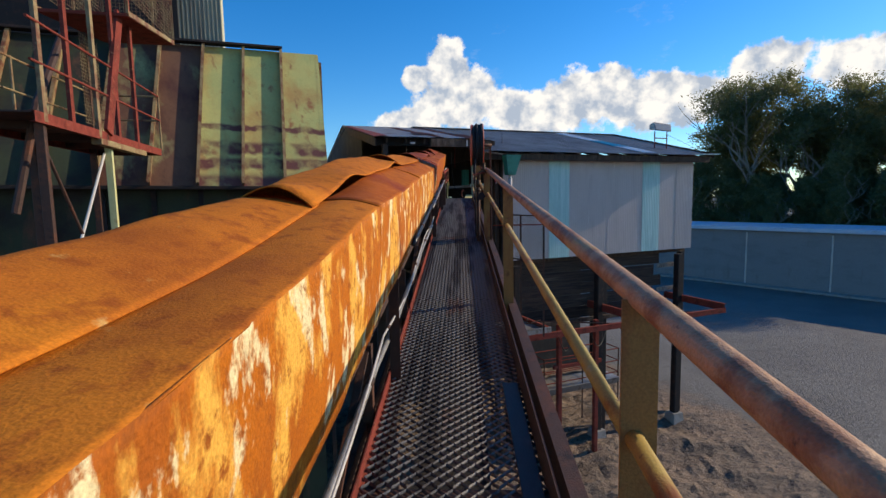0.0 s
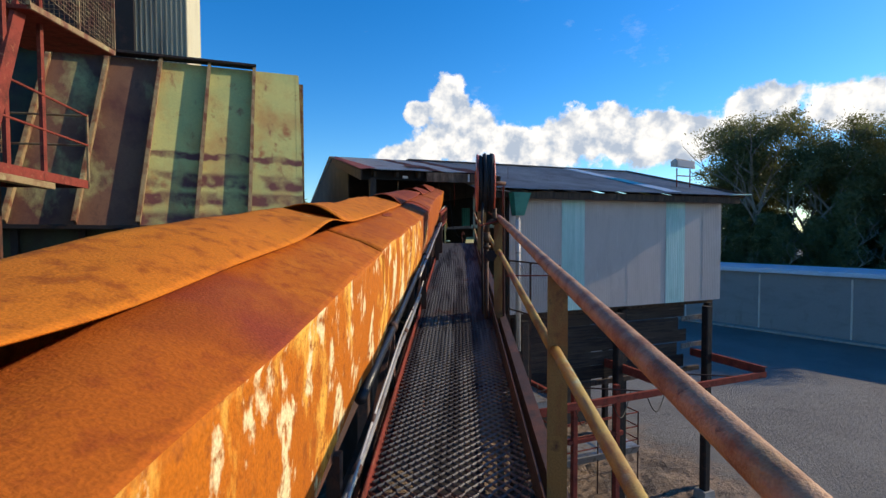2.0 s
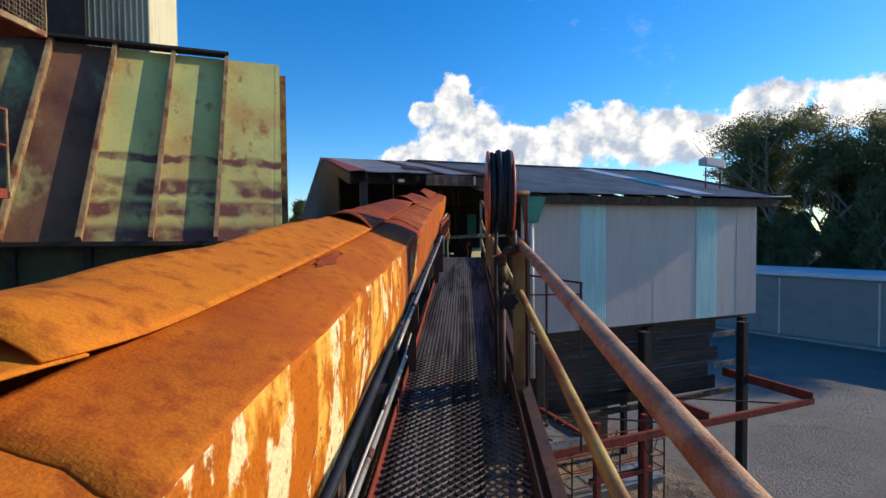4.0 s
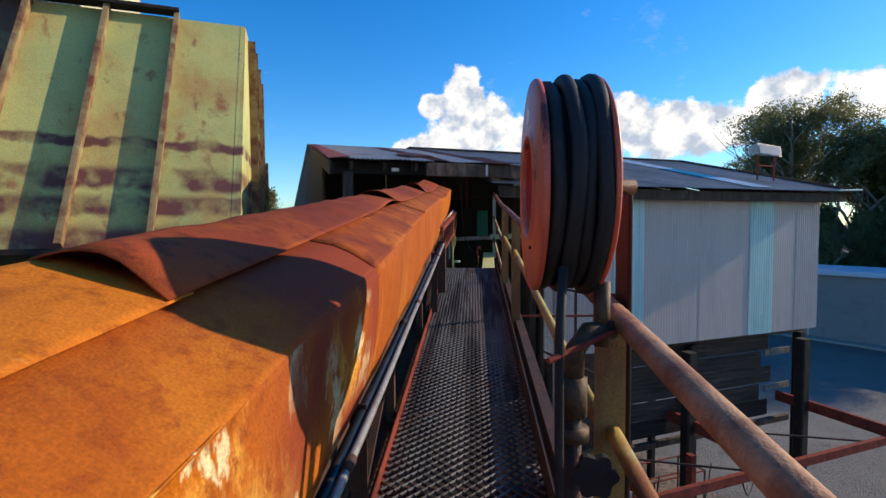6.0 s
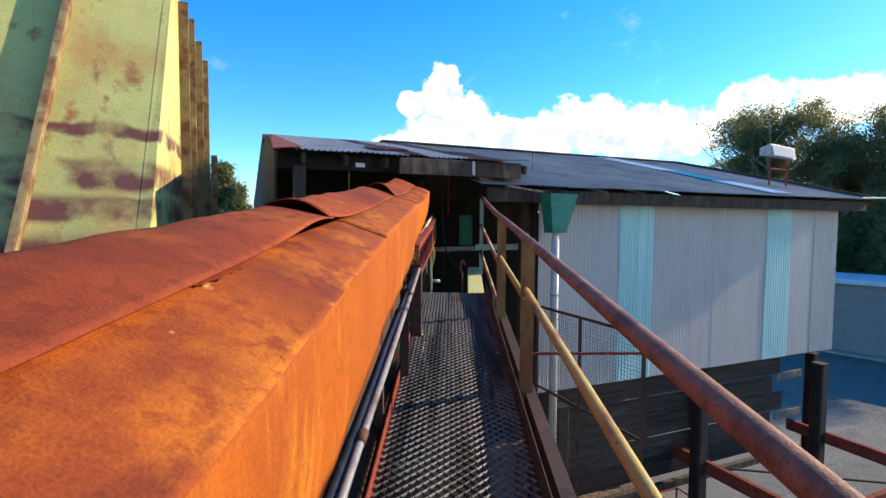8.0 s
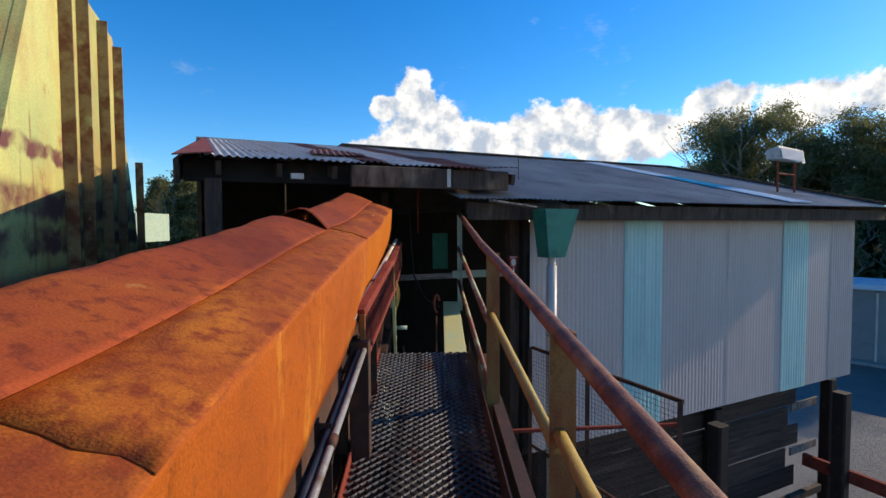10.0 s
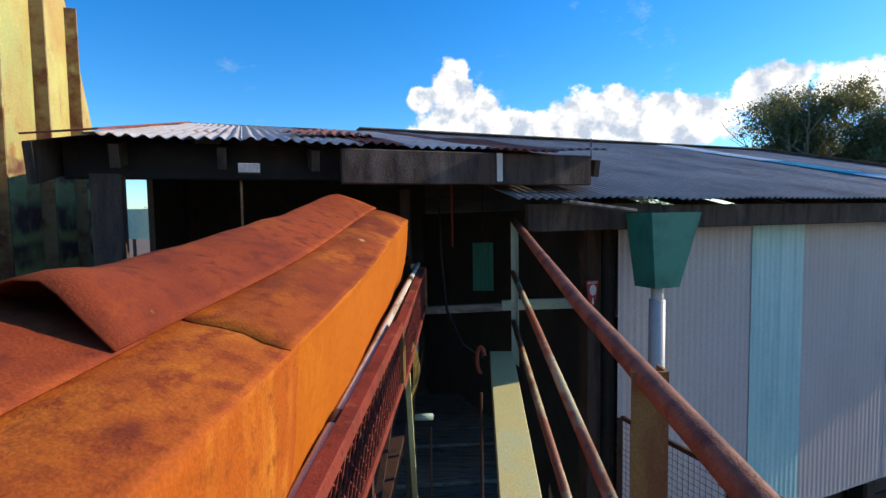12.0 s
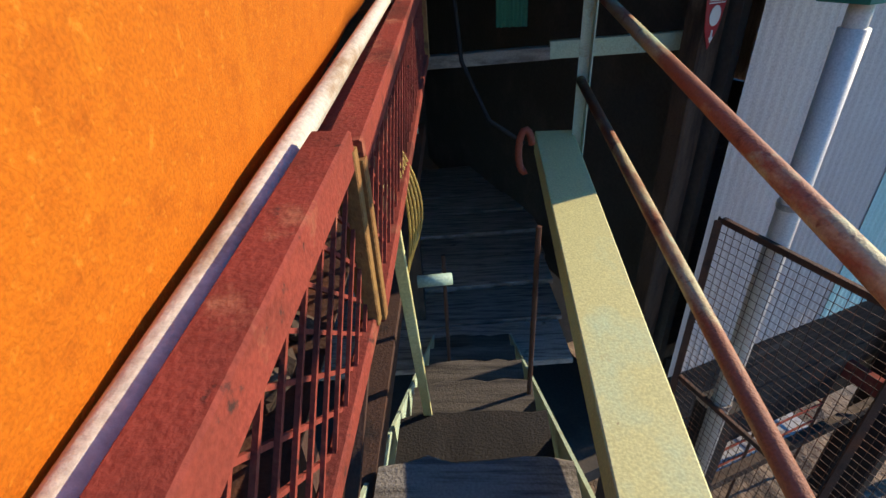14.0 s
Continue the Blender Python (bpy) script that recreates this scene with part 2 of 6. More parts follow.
M_RAIL_GREEN = surface("worn_green_pipe_paint", (0.30, 0.115, 0.060), [((0.46, 0.40, 0.22), (6.0, 2.2, 6.0), 0.50, 0.60, 8), ((0.36, 0.44, 0.27), (7.0, 2.6, 7.0), 0.56, 0.62, 9), ((0.14, 0.05, 0.03), 16.0, 0.58, 0.68, 7)],
                       0.6, 0.05, 0.3, 180)
M_POST = surface("ochre_rusted_angle", (0.29, 0.165, 0.050), [((0.22, 0.085, 0.03), (6.0, 6.0, 2.0), 0.46, 0.62, 7), ((0.10, 0.045, 0.025), 8.0, 0.60, 0.72, 7)], 0.7, 0.05, 0.3, 140)
M_DARK = surface("dark_rusted_steel", (0.075, 0.040, 0.030), [((0.15, 0.055, 0.030), 4.0, 0.50, 0.68, 7), ((0.03, 0.022, 0.020), 9.0, 0.55, 0.70, 6)], 0.66, 0.15, 0.3, 120)
M_REDOX = surface("red_oxide_steel", (0.24, 0.050, 0.035), [((0.13, 0.035, 0.025), 5.0, 0.48, 0.66, 7), ((0.32, 0.12, 0.07), 14.0, 0.58, 0.72, 7),
                  ((0.06, 0.03, 0.025), 30.0, 0.62, 0.70, 5)], 0.80, 0.0, 0.22, 160, gloss=0.08)
M_GRATE = surface("worn_grating_steel", (0.15, 0.138, 0.125), [((0.045, 0.040, 0.040), (6.0, 0.4, 1.0), 0.46, 0.58, 3), ((0.12, 0.045, 0.03), (5.0, 1.6, 1.0), 0.60, 0.74, 6)],
                  0.45, 0.55, 0.15, 200)
M_PLATE = surface("pale_yellow_green_paint", (0.62, 0.58, 0.27), [((0.50, 0.60, 0.38), (3.0, 2.0, 2.0), 0.52, 0.70, 6), ((0.42, 0.25, 0.09), 5.0, 0.64, 0.76, 7),
                  ((0.30, 0.24, 0.13), 26.0, 0.69, 0.76, 6)], 0.62, 0.0, 0.1, 140)
M_SAGE = surface("pale_green_paint", (0.42, 0.50, 0.36), [((0.30, 0.22, 0.10), 5.0, 0.58, 0.72, 7), ((0.30, 0.42, 0.34), 2.0, 0.5, 0.7, 5)], 0.6, 0.0, 0.2, 140)
M_HOPPER = surface("green_painted_plate", (0.52, 0.49, 0.17), [((0.40, 0.43, 0.16), 0.8, 0.45, 0.66, 5), ((0.46, 0.30, 0.10), (1.3, 1.3, 0.7), 0.45, 0.66, 9),
                   ((0.26, 0.10, 0.05), (4.0, 4.0, 0.6), 0.60, 0.72, 9), ((0.34, 0.15, 0.06), 2.2, 0.60, 0.70, 10)], 0.6, 0.0, 0.2, 60, per_piece=0.10, bands=((1.62, 0.24), (2.12, 0.14), (2.50, 0.17), (3.02, 0.09)), band_colour=(0.15, 0.055, 0.045))
M_HOPPER_RUST = surface("rust_stained_green_plate", (0.18, 0.088, 0.050), [((0.10, 0.040, 0.030), (0.9, 0.9, 0.6), 0.44, 0.60, 8), ((0.36, 0.34, 0.14), (1.1, 1.1, 0.5), 0.56, 0.70, 8), ((0.08, 0.035, 0.03), (3.0, 3.0, 0.7), 0.60, 0.72, 8)], 0.68, 0.0, 0.25, 60)
M_RIB = surface("rusted_rib_angle", (0.30, 0.21, 0.10), [((0.17, 0.06, 0.03), 4.0, 0.44, 0.62, 7), ((0.44, 0.42, 0.20), 3.0, 0.60, 0.72, 6)], 0.68, 0.0, 0.3, 120)
M_HOPBASE = surface("dark_green_plate", (0.046, 0.058, 0.030), [((0.028, 0.024, 0.020), 0.9, 0.45, 0.65, 6), ((0.13, 0.06, 0.035), (2.5, 2.5, 0.8), 0.58, 0.72, 7)], 0.7, 0.0, 0.2, 50)
M_BLACK = surface("blackened_steel", (0.022, 0.018, 0.017), [((0.06, 0.03, 0.022), 5.0, 0.52, 0.70, 6)], 0.7, 0.1, 0.3, 100)
M_WALL = surface("grey_corrugated_paint", (0.53, 0.445, 0.405), [((0.46, 0.385, 0.35), (3.0, 3.0, 0.5), 0.48, 0.68, 6), ((0.56, 0.48, 0.45), 1.2, 0.52, 0.70, 5),
                 ((0.30, 0.24, 0.20), (9.0, 9.0, 1.2), 0.68, 0.80, 7), ((0.80, 0.78, 0.76), (30.0, 30.0, 0.45), 0.70, 0.74, 3)], 0.5, 0.0, 0.12, 90)
M_TEAL = surface("pale_teal_sheet", (0.40, 0.63, 0.58), [((0.54, 0.72, 0.67), (9.0, 9.0, 0.6), 0.48, 0.66, 6), ((0.32, 0.53, 0.49), (3.0, 3.0, 0.7), 0.52, 0.7, 6),
                 ((0.20, 0.14, 0.09), 7.0, 0.70, 0.80, 7)], 0.45, 0.0, 0.12, 90)
M_ROOF = surface("grey_roof_sheet", (0.27, 0.25, 0.24), [((0.19, 0.17, 0.16), (1.4, 1.4, 1.0), 0.46, 0.66, 6), ((0.34, 0.32, 0.30), 0.7, 0.50, 0.70, 6), ((0.15, 0.075, 0.05), 2.6, 0.64, 0.76, 7)],
                 0.62, 0.1, 0.15, 80)
M_ZINC = surface("weathered_zinc_sheet", (0.50, 0.45, 0.42), [((0.30, 0.13, 0.08), 1.7, 0.56, 0.68, 7), ((0.62, 0.58, 0.55), 3.0, 0.5, 0.7, 6)], 0.55, 0.15, 0.15, 80)
M_RUSTROOF = surface("rusted_roof_sheet", (0.20, 0.065, 0.040), [((0.10, 0.04, 0.03), 2.0, 0.48, 0.66, 7), ((0.34, 0.13, 0.07), 3.0, 0.56, 0.70, 7)], 0.74, 0.0, 0.3, 90)
M_REDFLASH = surface("red_rusted_flashing", (0.30, 0.065, 0.035), [((0.16, 0.045, 0.03), 3.0, 0.48, 0.66, 7), ((0.40, 0.15, 0.08), 6.0, 0.6, 0.72, 6)], 0.66, 0.0, 0.2, 90)
M_TIMBER = surface("weathered_dark_timber", (0.085, 0.054, 0.038), [((0.040, 0.027, 0.021), (14.0, 14.0, 2.0), 0.45, 0.62, 7), ((0.17, 0.125, 0.095), (3.0, 3.0, 1.2), 0.56, 0.72, 7)], 0.82, 0.0, 0.4, 90)
M_PLANK = surface("dark_horizontal_planks", (0.060, 0.040, 0.030), [((0.028, 0.020, 0.017), (1.2, 1.2, 16.0), 0.46, 0.62, 7), ((0.11, 0.080, 0.062), (0.8, 0.8, 9.0), 0.58, 0.72, 7)], 0.85, 0.0, 0.35, 60, per_piece=0.25)
# dark board colour stands for shade down the stairwell
M_SHADEWOOD = surface("stair_shade_boards", (0.085, 0.072, 0.062), [((0.035, 0.03, 0.027), (2.0, 26.0, 10.0), 0.46, 0.62, 6), ((0.13, 0.115, 0.10), (1.5, 12.0, 6.0), 0.56, 0.7, 6)], 0.88, 0.0, 0.4, 120, per_piece=0.2)
M_GREYWOOD = surface("grey_weathered_boards", (0.26, 0.23, 0.20), [((0.11, 0.095, 0.085), (3.0, 40.0, 10.0), 0.46, 0.62, 6), ((0.36, 0.33, 0.29), (2.0, 18.0, 8.0), 0.54, 0.7, 6),
                     ((0.07, 0.05, 0.04), 7.0, 0.64, 0.74, 6)], 0.85, 0.0, 0.5, 120, per_piece=0.15)
# near-black colour puts the indoor gloom into the closing boards
M_INNER = surface("gloom_dark_boards", (0.060, 0.052, 0.046), [((0.09, 0.075, 0.065), 2.0, 0.48, 0.68, 6)], 0.9, 0.0, 0.2, 40)
M_PVC = surface("grey_pvc", (0.60, 0.55, 0.49), [((0.40, 0.37, 0.34), (4.0, 4.0, 0.8), 0.5, 0.7, 6)], 0.4, 0.0, 0.05, 120)
M_BOXGREEN = surface("green_rainhead_paint", (0.035, 0.22, 0.16), [((0.02, 0.13, 0.10), 3.0, 0.48, 0.68, 5)], 0.42, 0.0, 0.06, 120)
M_REEL = surface("red_reel_paint", (0.60, 0.115, 0.062), [((0.50, 0.080, 0.042), 4.0, 0.46, 0.62, 7), ((0.58, 0.17, 0.10), 9.0, 0.58, 0.68, 8), ((0.10, 0.025, 0.02), (6.0, 9.0, 3.6), 0.61, 0.67, 9), ((0.62, 0.44, 0.34), 14.0, 0.68, 0.72, 8)], 0.40, 0.0, 0.08, 160, gloss=0.4)
M_REELIN = surface("deep_red_reel_paint", (0.50, 0.030, 0.024), [((0.38, 0.022, 0.018), 5.0, 0.46, 0.64, 6), ((0.05, 0.02, 0.018), (8.0, 8.0, 4.0), 0.62, 0.70, 8)], 0.36, 0.0, 0.06, 160, gloss=0.4)
M_HOSE = surface("black_rubber_hose", (0.017, 0.016, 0.017), [((0.034, 0.031, 0.031), 8.0, 0.5, 0.7, 6)], 0.62, 0.0, 0.2, 220)
M_BLEACHED = surface("bleached_conduit", (0.52, 0.47, 0.39), [((0.30, 0.20, 0.12), (9.0, 3.0, 9.0), 0.52, 0.64, 8), ((0.64, 0.58, 0.48), 5.0, 0.5, 0.7, 6)], 0.6, 0.0, 0.2, 140)
M_CONDUIT = surface("grey_conduit", (0.34, 0.32, 0.30), [((0.17, 0.12, 0.09), 6.0, 0.5, 0.68, 7)], 0.4, 0.4, 0.15, 140)
M_BLACKPIPE = surface("black_pipe", (0.020, 0.021, 0.025), [((0.05, 0.045, 0.045), 6.0, 0.5, 0.7, 6)], 0.35, 0.0, 0.1, 140)
M_BRASS = surface("dull_brass", (0.10, 0.055, 0.030), [((0.045, 0.03, 0.02), 30.0, 0.5, 0.65, 6)], 0.6, 0.3, 0.2, 160)
M_CREAM = surface("cream_sheet", (0.62, 0.56, 0.36), [((0.50, 0.43, 0.26), (4.0, 4.0, 0.6), 0.5, 0.7, 6)], 0.6, 0.0, 0.1, 60)
M_TOWER = surface("olive_grey_sheet", (0.30, 0.28, 0.20), [((0.18, 0.15, 0.11), (4.0, 4.0, 0.5), 0.5, 0.68, 6)], 0.6, 0.0, 0.1, 60)
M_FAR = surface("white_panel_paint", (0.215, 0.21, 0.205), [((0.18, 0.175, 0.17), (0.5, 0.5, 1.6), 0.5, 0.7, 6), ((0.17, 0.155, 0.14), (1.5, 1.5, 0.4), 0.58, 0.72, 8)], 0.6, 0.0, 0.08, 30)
M_FARTRIM = surface("pale_blue_gutter", (0.48, 0.55, 0.62), [((0.40, 0.47, 0.54), 1.0, 0.5, 0.7, 4)], 0.4, 0.0, 0.05, 30)
M_WHITE = surface("white_sheet", (0.74, 0.76, 0.78), [((0.56, 0.57, 0.58), 2.0, 0.5, 0.7, 5)], 0.5, 0.0, 0.06, 90)
M_SKYBLUE = surface("bright_teal_sheet", (0.04, 0.36, 0.46), [((0.10, 0.46, 0.55), 2.0, 0.5, 0.7, 5)], 0.4, 0.0, 0.06, 90)
M_CONC = surface("stained_concrete", (0.30, 0.28, 0.25), [((0.20, 0.18, 0.16), 3.0, 0.5, 0.7, 6)], 0.9, 0.0, 0.3, 40)
M_BARK = surface("pale_gum_bark", (0.26, 0.23, 0.19), [((0.13, 0.10, 0.08), (3.0, 3.0, 0.8), 0.5, 0.68, 6)], 0.85, 0.0, 0.3, 12)
M_NEARBLACK = surface("near_black_matt", (0.022, 0.019, 0.018), [((0.04, 0.03, 0.025), 6.0, 0.5, 0.7, 7)], 0.9, 0.0, 0.4, 120)
M_SIGNRED = plain("sign_red", (0.42, 0.02, 0.03), 0.45)
M_SIGNWHITE = plain("sign_white", (0.75, 0.72, 0.70), 0.5)
M_LAMPGLASS = plain("floodlight_glass", (0.34, 0.34, 0.33), 0.25)


def leaf_material():
    m = surface("gum_leaves", (0.155, 0.160, 0.075), [((0.10, 0.11, 0.052), 0.6, 0.44, 0.64, 4), ((0.14, 0.135, 0.065), 1.1, 0.56, 0.72, 4)], 0.5, 0.0, 0.0, 3.0)
    nt = m.node_tree
    b = nt.nodes["Principled BSDF"]
    tr = nt.nodes.new("ShaderNodeBsdfTranslucent")
    tr.inputs[0].default_value = (0.24, 0.24, 0.08, 1)
    mx = nt.nodes.new("ShaderNodeMixShader")
    mx.inputs[0].default_value = 0.40
    nt.links.new(b.outputs[0], mx.inputs[1])
    nt.links.new(tr.outputs[0], mx.inputs[2])
    nt.links.new(mx.outputs[0], nt.nodes["Material Output"].inputs[0])
    return m


M_LEAF = leaf_material()


def ground_material():
    m = bpy.data.materials.new("yard_ground")
    m.use_nodes = True
    nt = m.node_tree
    N, L = nt.nodes.new, nt.links.new
    bsdf = nt.nodes["Principled BSDF"]
    co = N("ShaderNodeTexCoord").outputs["Object"]

    def noise_at(scale, detail=7, loc=(0, 0, 0)):
        mp = N("ShaderNodeMapping")
        mp.inputs["Location"].default_value = loc
        L(co, mp.inputs[0])
        n = N("ShaderNodeTexNoise")
        n.inputs["Scale"].default_value, n.inputs["Detail"].default_value, n.inputs["Roughness"].default_value = scale, detail, 0.62
        L(mp.outputs[0], n.inputs["Vector"])
        return n.outputs[0]

    def mixed(f, a, b):
        x = N("ShaderNodeMix")
        x.data_type = "RGBA"
        for s, v in (("Factor", f), ("A", a), ("B", b)):
            if isinstance(v, tuple):
                x.inputs[s].default_value = (*v, 1)
            else:
                L(v, x.inputs[s])
        return x.outputs["Result"]

    def ranged(v, lo, hi):
        r = N("ShaderNodeMapRange")
        r.inputs["From Min"].default_value, r.inputs["From Max"].default_value = lo, hi
        L(v, r.inputs["Value"])
        return r.outputs[0]

    asphalt = mixed(ranged(noise_at(0.25), 0.4, 0.65), (0.115, 0.105, 0.096), (0.16, 0.148, 0.132))
    asphalt = mixed(ranged(noise_at(1.7, 8, (3, 1, 0)), 0.60, 0.72), asphalt, (0.075, 0.07, 0.066))
    asphalt = mixed(ranged(noise_at(40, 4), 0.52, 0.70), asphalt, (0.18, 0.17, 0.155))
    dirt = mixed(ranged(noise_at(0.9), 0.42, 0.62), (0.25, 0.165, 0.105), (0.12, 0.083, 0.058))
    dirt = mixed(ranged(noise_at(5.0, 8, (1, 4, 0)), 0.52, 0.64), dirt, (0.060, 0.045, 0.036))
    dirt = mixed(ranged(noise_at(16.0, 6, (2, 7, 0)), 0.60, 0.70), dirt, (0.28, 0.22, 0.16))
    # dirt lies round the plant, with a ragged rim
    sep = N("ShaderNodeSeparateXYZ")
    L(co, sep.inputs[0])

    def m2(op, a, b):
        n = N("ShaderNodeMath")
        n.operation = op
        for i, v in enumerate((a, b)):
            if isinstance(v, (int, float)):
                n.inputs[i].default_value = v
            else:
                L(v, n.inputs[i])
        return n.outputs[0]

    edge = m2("ADD", m2("MULTIPLY", sep.outputs[0], 0.80), m2("MULTIPLY", sep.outputs[1], 0.42))
    edge = m2("SUBTRACT", 16.4, edge)
    edge = m2("ADD", edge, m2("MULTIPLY", m2("SUBTRACT", noise_at(0.35, 8, (9, 2, 0)), 0.5), 7.0))
    col = mixed(ranged(edge, -0.4, 0.8), asphalt, dirt)
    L(col, bsdf.inputs["Base Color"])
    bsdf.inputs["Roughness"].default_value = 0.88
    b = N("ShaderNodeBump")
    b.inputs["Strength"].default_value, b.inputs["Distance"].default_value = 0.9, 0.10
    L(noise_at(9.0, 9), b.inputs["Height"])
    L(b.outputs[0], bsdf.inputs["Normal"])
    return m


M_GROUND = ground_material()

# ---------------------------------------------------------------- mesh tools


def part(name, bm, material, parent=None, label=""):
    me = bpy.data.meshes.new(name)
    bm.to_mesh(me)
    bm.free()
    me.materials.append(material)
    ob = new(name, me)
    ob.parent = parent
    if label:
        tagged(ob, label)
    return ob


def thing(name, label, category, group="", at=(0, 0, 0)):
    ob = new(name)
    ob.location = at
    return tagged(ob, label, category, group)


def shared(name, data, parent, loc=(0, 0, 0), rot=(0, 0, 0)):
    ob = new(name, data)
    ob.location, ob.rotation_euler = loc, rot
    ob.parent = parent
    return ob


def smooth(ob):
    for p in ob.data.polygons:
        p.use_smooth = True
    return ob


def basis(p, q, up=(0, 0, 1)):
    p, q = Vector(p), Vector(q)
    y = (q - p).normalized()
    x = y.cross(Vector(up))
    x = x.normalized() if x.length > 1e-4 else Vector((1, 0, 0))
    return p, q, x, y, x.cross(y).normalized()


def beam(bm, p, q, w, h, bevel=0.0, up=(0, 0, 1)):
    """A bar from p to q, w across and h in the direction of up, centred on the line."""
    p, q, x, y, z = basis(p, q, up)
    c = []
    e = min(bevel, w * 0.3, h * 0.3)
    ring = [(-w / 2 + e, -h / 2), (w / 2 - e, -h / 2), (w / 2, -h / 2 + e), (w / 2, h / 2 - e), (w / 2 - e, h / 2), (-w / 2 + e, h / 2), (-w / 2, h / 2 - e), (-w / 2, -h / 2 + e)] if e else \
        [(-w / 2, -h / 2), (w / 2, -h / 2), (w / 2, h / 2), (-w / 2, h / 2)]
    loft(bm, [[p + x * a + z * b for a, b in ring], [q + x * a + z * b for a, b in ring]])


def loft(bm, rings, closed=True, caps=True):
    vs = [[bm.verts.new(v) for v in r] for r in rings]
    n = len(vs[0])
    for a, b in zip(vs, vs[1:]):
        for i in range(n if closed else n - 1):
            j = (i + 1) % n
            bm.faces.new((a[i], a[j], b[j], b[i]))
    if caps and closed:
        bm.faces.new(vs[0][::-1])
        bm.faces.new(vs[-1])
    return vs


def tube(bm, pts, r, seg=10, caps=True):
    """A round bar along a line of points."""
    pts = [Vector(p) for p in pts]
    rings = []
    last = None
    for i, p in enumerate(pts):
        d = (pts[min(i + 1, len(pts) - 1)] - pts[max(i - 1, 0)]).normalized()
        if last is None:
            x = d.cross(Vector((0, 0, 1)))
            x = x.normalized() if x.length > 1e-3 else Vector((1, 0, 0))
        else:
            x = (last - d * last.dot(d)).normalized()
        last = x
        y = d.cross(x)
        rr = r[i] if isinstance(r, (list, tuple)) else r
        rings.append([p + x * rr * math.cos(a) + y * rr * math.sin(a) for a in [2 * math.pi * k / seg for k in range(seg)]])
    loft(bm, rings, True, caps)


def angle_bar(bm, p, q, w, h, t, sx=1, sz=1, up=(0, 0, 1)):
    """An L section: one leg along x (times sx), one along z (times sz), meeting on the line p to q."""
    p, q, x, y, z = basis(p, q, up)
    x, z = x * sx, z * sz
    ring = [(0, 0), (w, 0), (w, t), (t, t), (t, h), (0, h)]
    if sx * sz < 0:
        ring = ring[::-1]
    loft(bm, [[p + x * a + z * b for a, b in ring], [q + x * a + z * b for a, b in ring]])


def channel_bar(bm, p, q, w, h, t, side=1, up=(0, 0, 1)):
    """A C section whose web stands on the line's plane and whose flanges reach w to the side."""
    p, q, x, y, z = basis(p, q, up)
    x = x * side
    ring = [(0, -h / 2), (w, -h / 2), (w, -h / 2 + t), (t, -h / 2 + t), (t, h / 2 - t), (w, h / 2 - t), (w, h / 2), (0, h / 2)]
    if side < 0:
        ring = ring[::-1]
    loft(bm, [[p + x * a + z * b for a, b in ring], [q + x * a + z * b for a, b in ring]])


def slab(bm, corners, thick):
    """A flat plate on four or more corners, given thickness against its normal."""
    c = [Vector(v) for v in corners]
    n = (c[1] - c[0]).cross(c[2] - c[0]).normalized() * thick
    loft(bm, [[v - n for v in c], c])


def corrugated(bm, o, across, down, width, length, pitch=0.076, amp=0.009, thick=0.0025, per=6, rows=1, wob=0.0):
    """A corrugated sheet from the corner o, waves counted across, running down."""
    o, across, down = Vector(o), Vector(across).normalized(), Vector(down).normalized()
    n = across.cross(down).normalized()
    k = max(2, int(round(width / pitch * per)))
    tops, bots = [], []
    for j in range(rows + 1):
        a, b = [], []
        for i in range(k + 1):
            s = width * i / k
            off = amp * math.sin(2 * math.pi * s / pitch)
            p = o + across * s + down * (length * j / rows)
            if wob:
                off += wob * noise.noise(p * 1.3)
            a.append(bm.verts.new(p + n * (off + thick)))
            b.append(bm.verts.new(p + n * off))
        tops.append(a)
        bots.append(b)
    for j in range(rows):
        for i in range(k):
            bm.faces.new((tops[j][i], tops[j][i + 1], tops[j + 1][i + 1], tops[j + 1][i]))
            bm.faces.new((bots[j][i], bots[j + 1][i], bots[j + 1][i + 1], bots[j][i + 1]))
    for i in range(k):
        bm.faces.new((tops[0][i], bots[0][i], bots[0][i + 1], tops[0][i + 1]))
        bm.faces.new((tops[-1][i], tops[-1][i + 1], bots[-1][i + 1], bots[-1][i]))
    for j in range(rows):
        bm.faces.new((tops[j][0], tops[j + 1][0], bots[j + 1][0], bots[j][0]))
        bm.faces.new((tops[j][-1], bots[j][-1], bots[j + 1][-1], tops[j + 1][-1]))


def lerp(table, y):
    """Value at y along a short table of (y, value)."""
    if y <= table[0][0]:
        return table[0][1]
    for (a, va), (b, vb) in zip(table, table[1:]):
        if y <= b:
            f = (y - a) / (b - a)
            f = f * f * (3 - 2 * f)
            return va + (vb - va) * f
    return table[-1][1]


ANG = radians(24)
UX, VX = Vector((math.cos(ANG), math.sin(ANG), 0)), Vector((-math.sin(ANG), math.cos(ANG), 0))
Z = Vector((0, 0, 1))


def uv(u, v, z):
    """A point in the shed's own axes."""
    return UX * u + VX * v + Z * z


SLOPE = 0.10


def wk(x, y, h=0.0):
    """A point h above the sloping walkway."""
    return Vector((x, y, 1.19 + SLOPE * (y - 13.8) + h))


GROUND = -7.2

# ---------------------------------------------------------------- ground


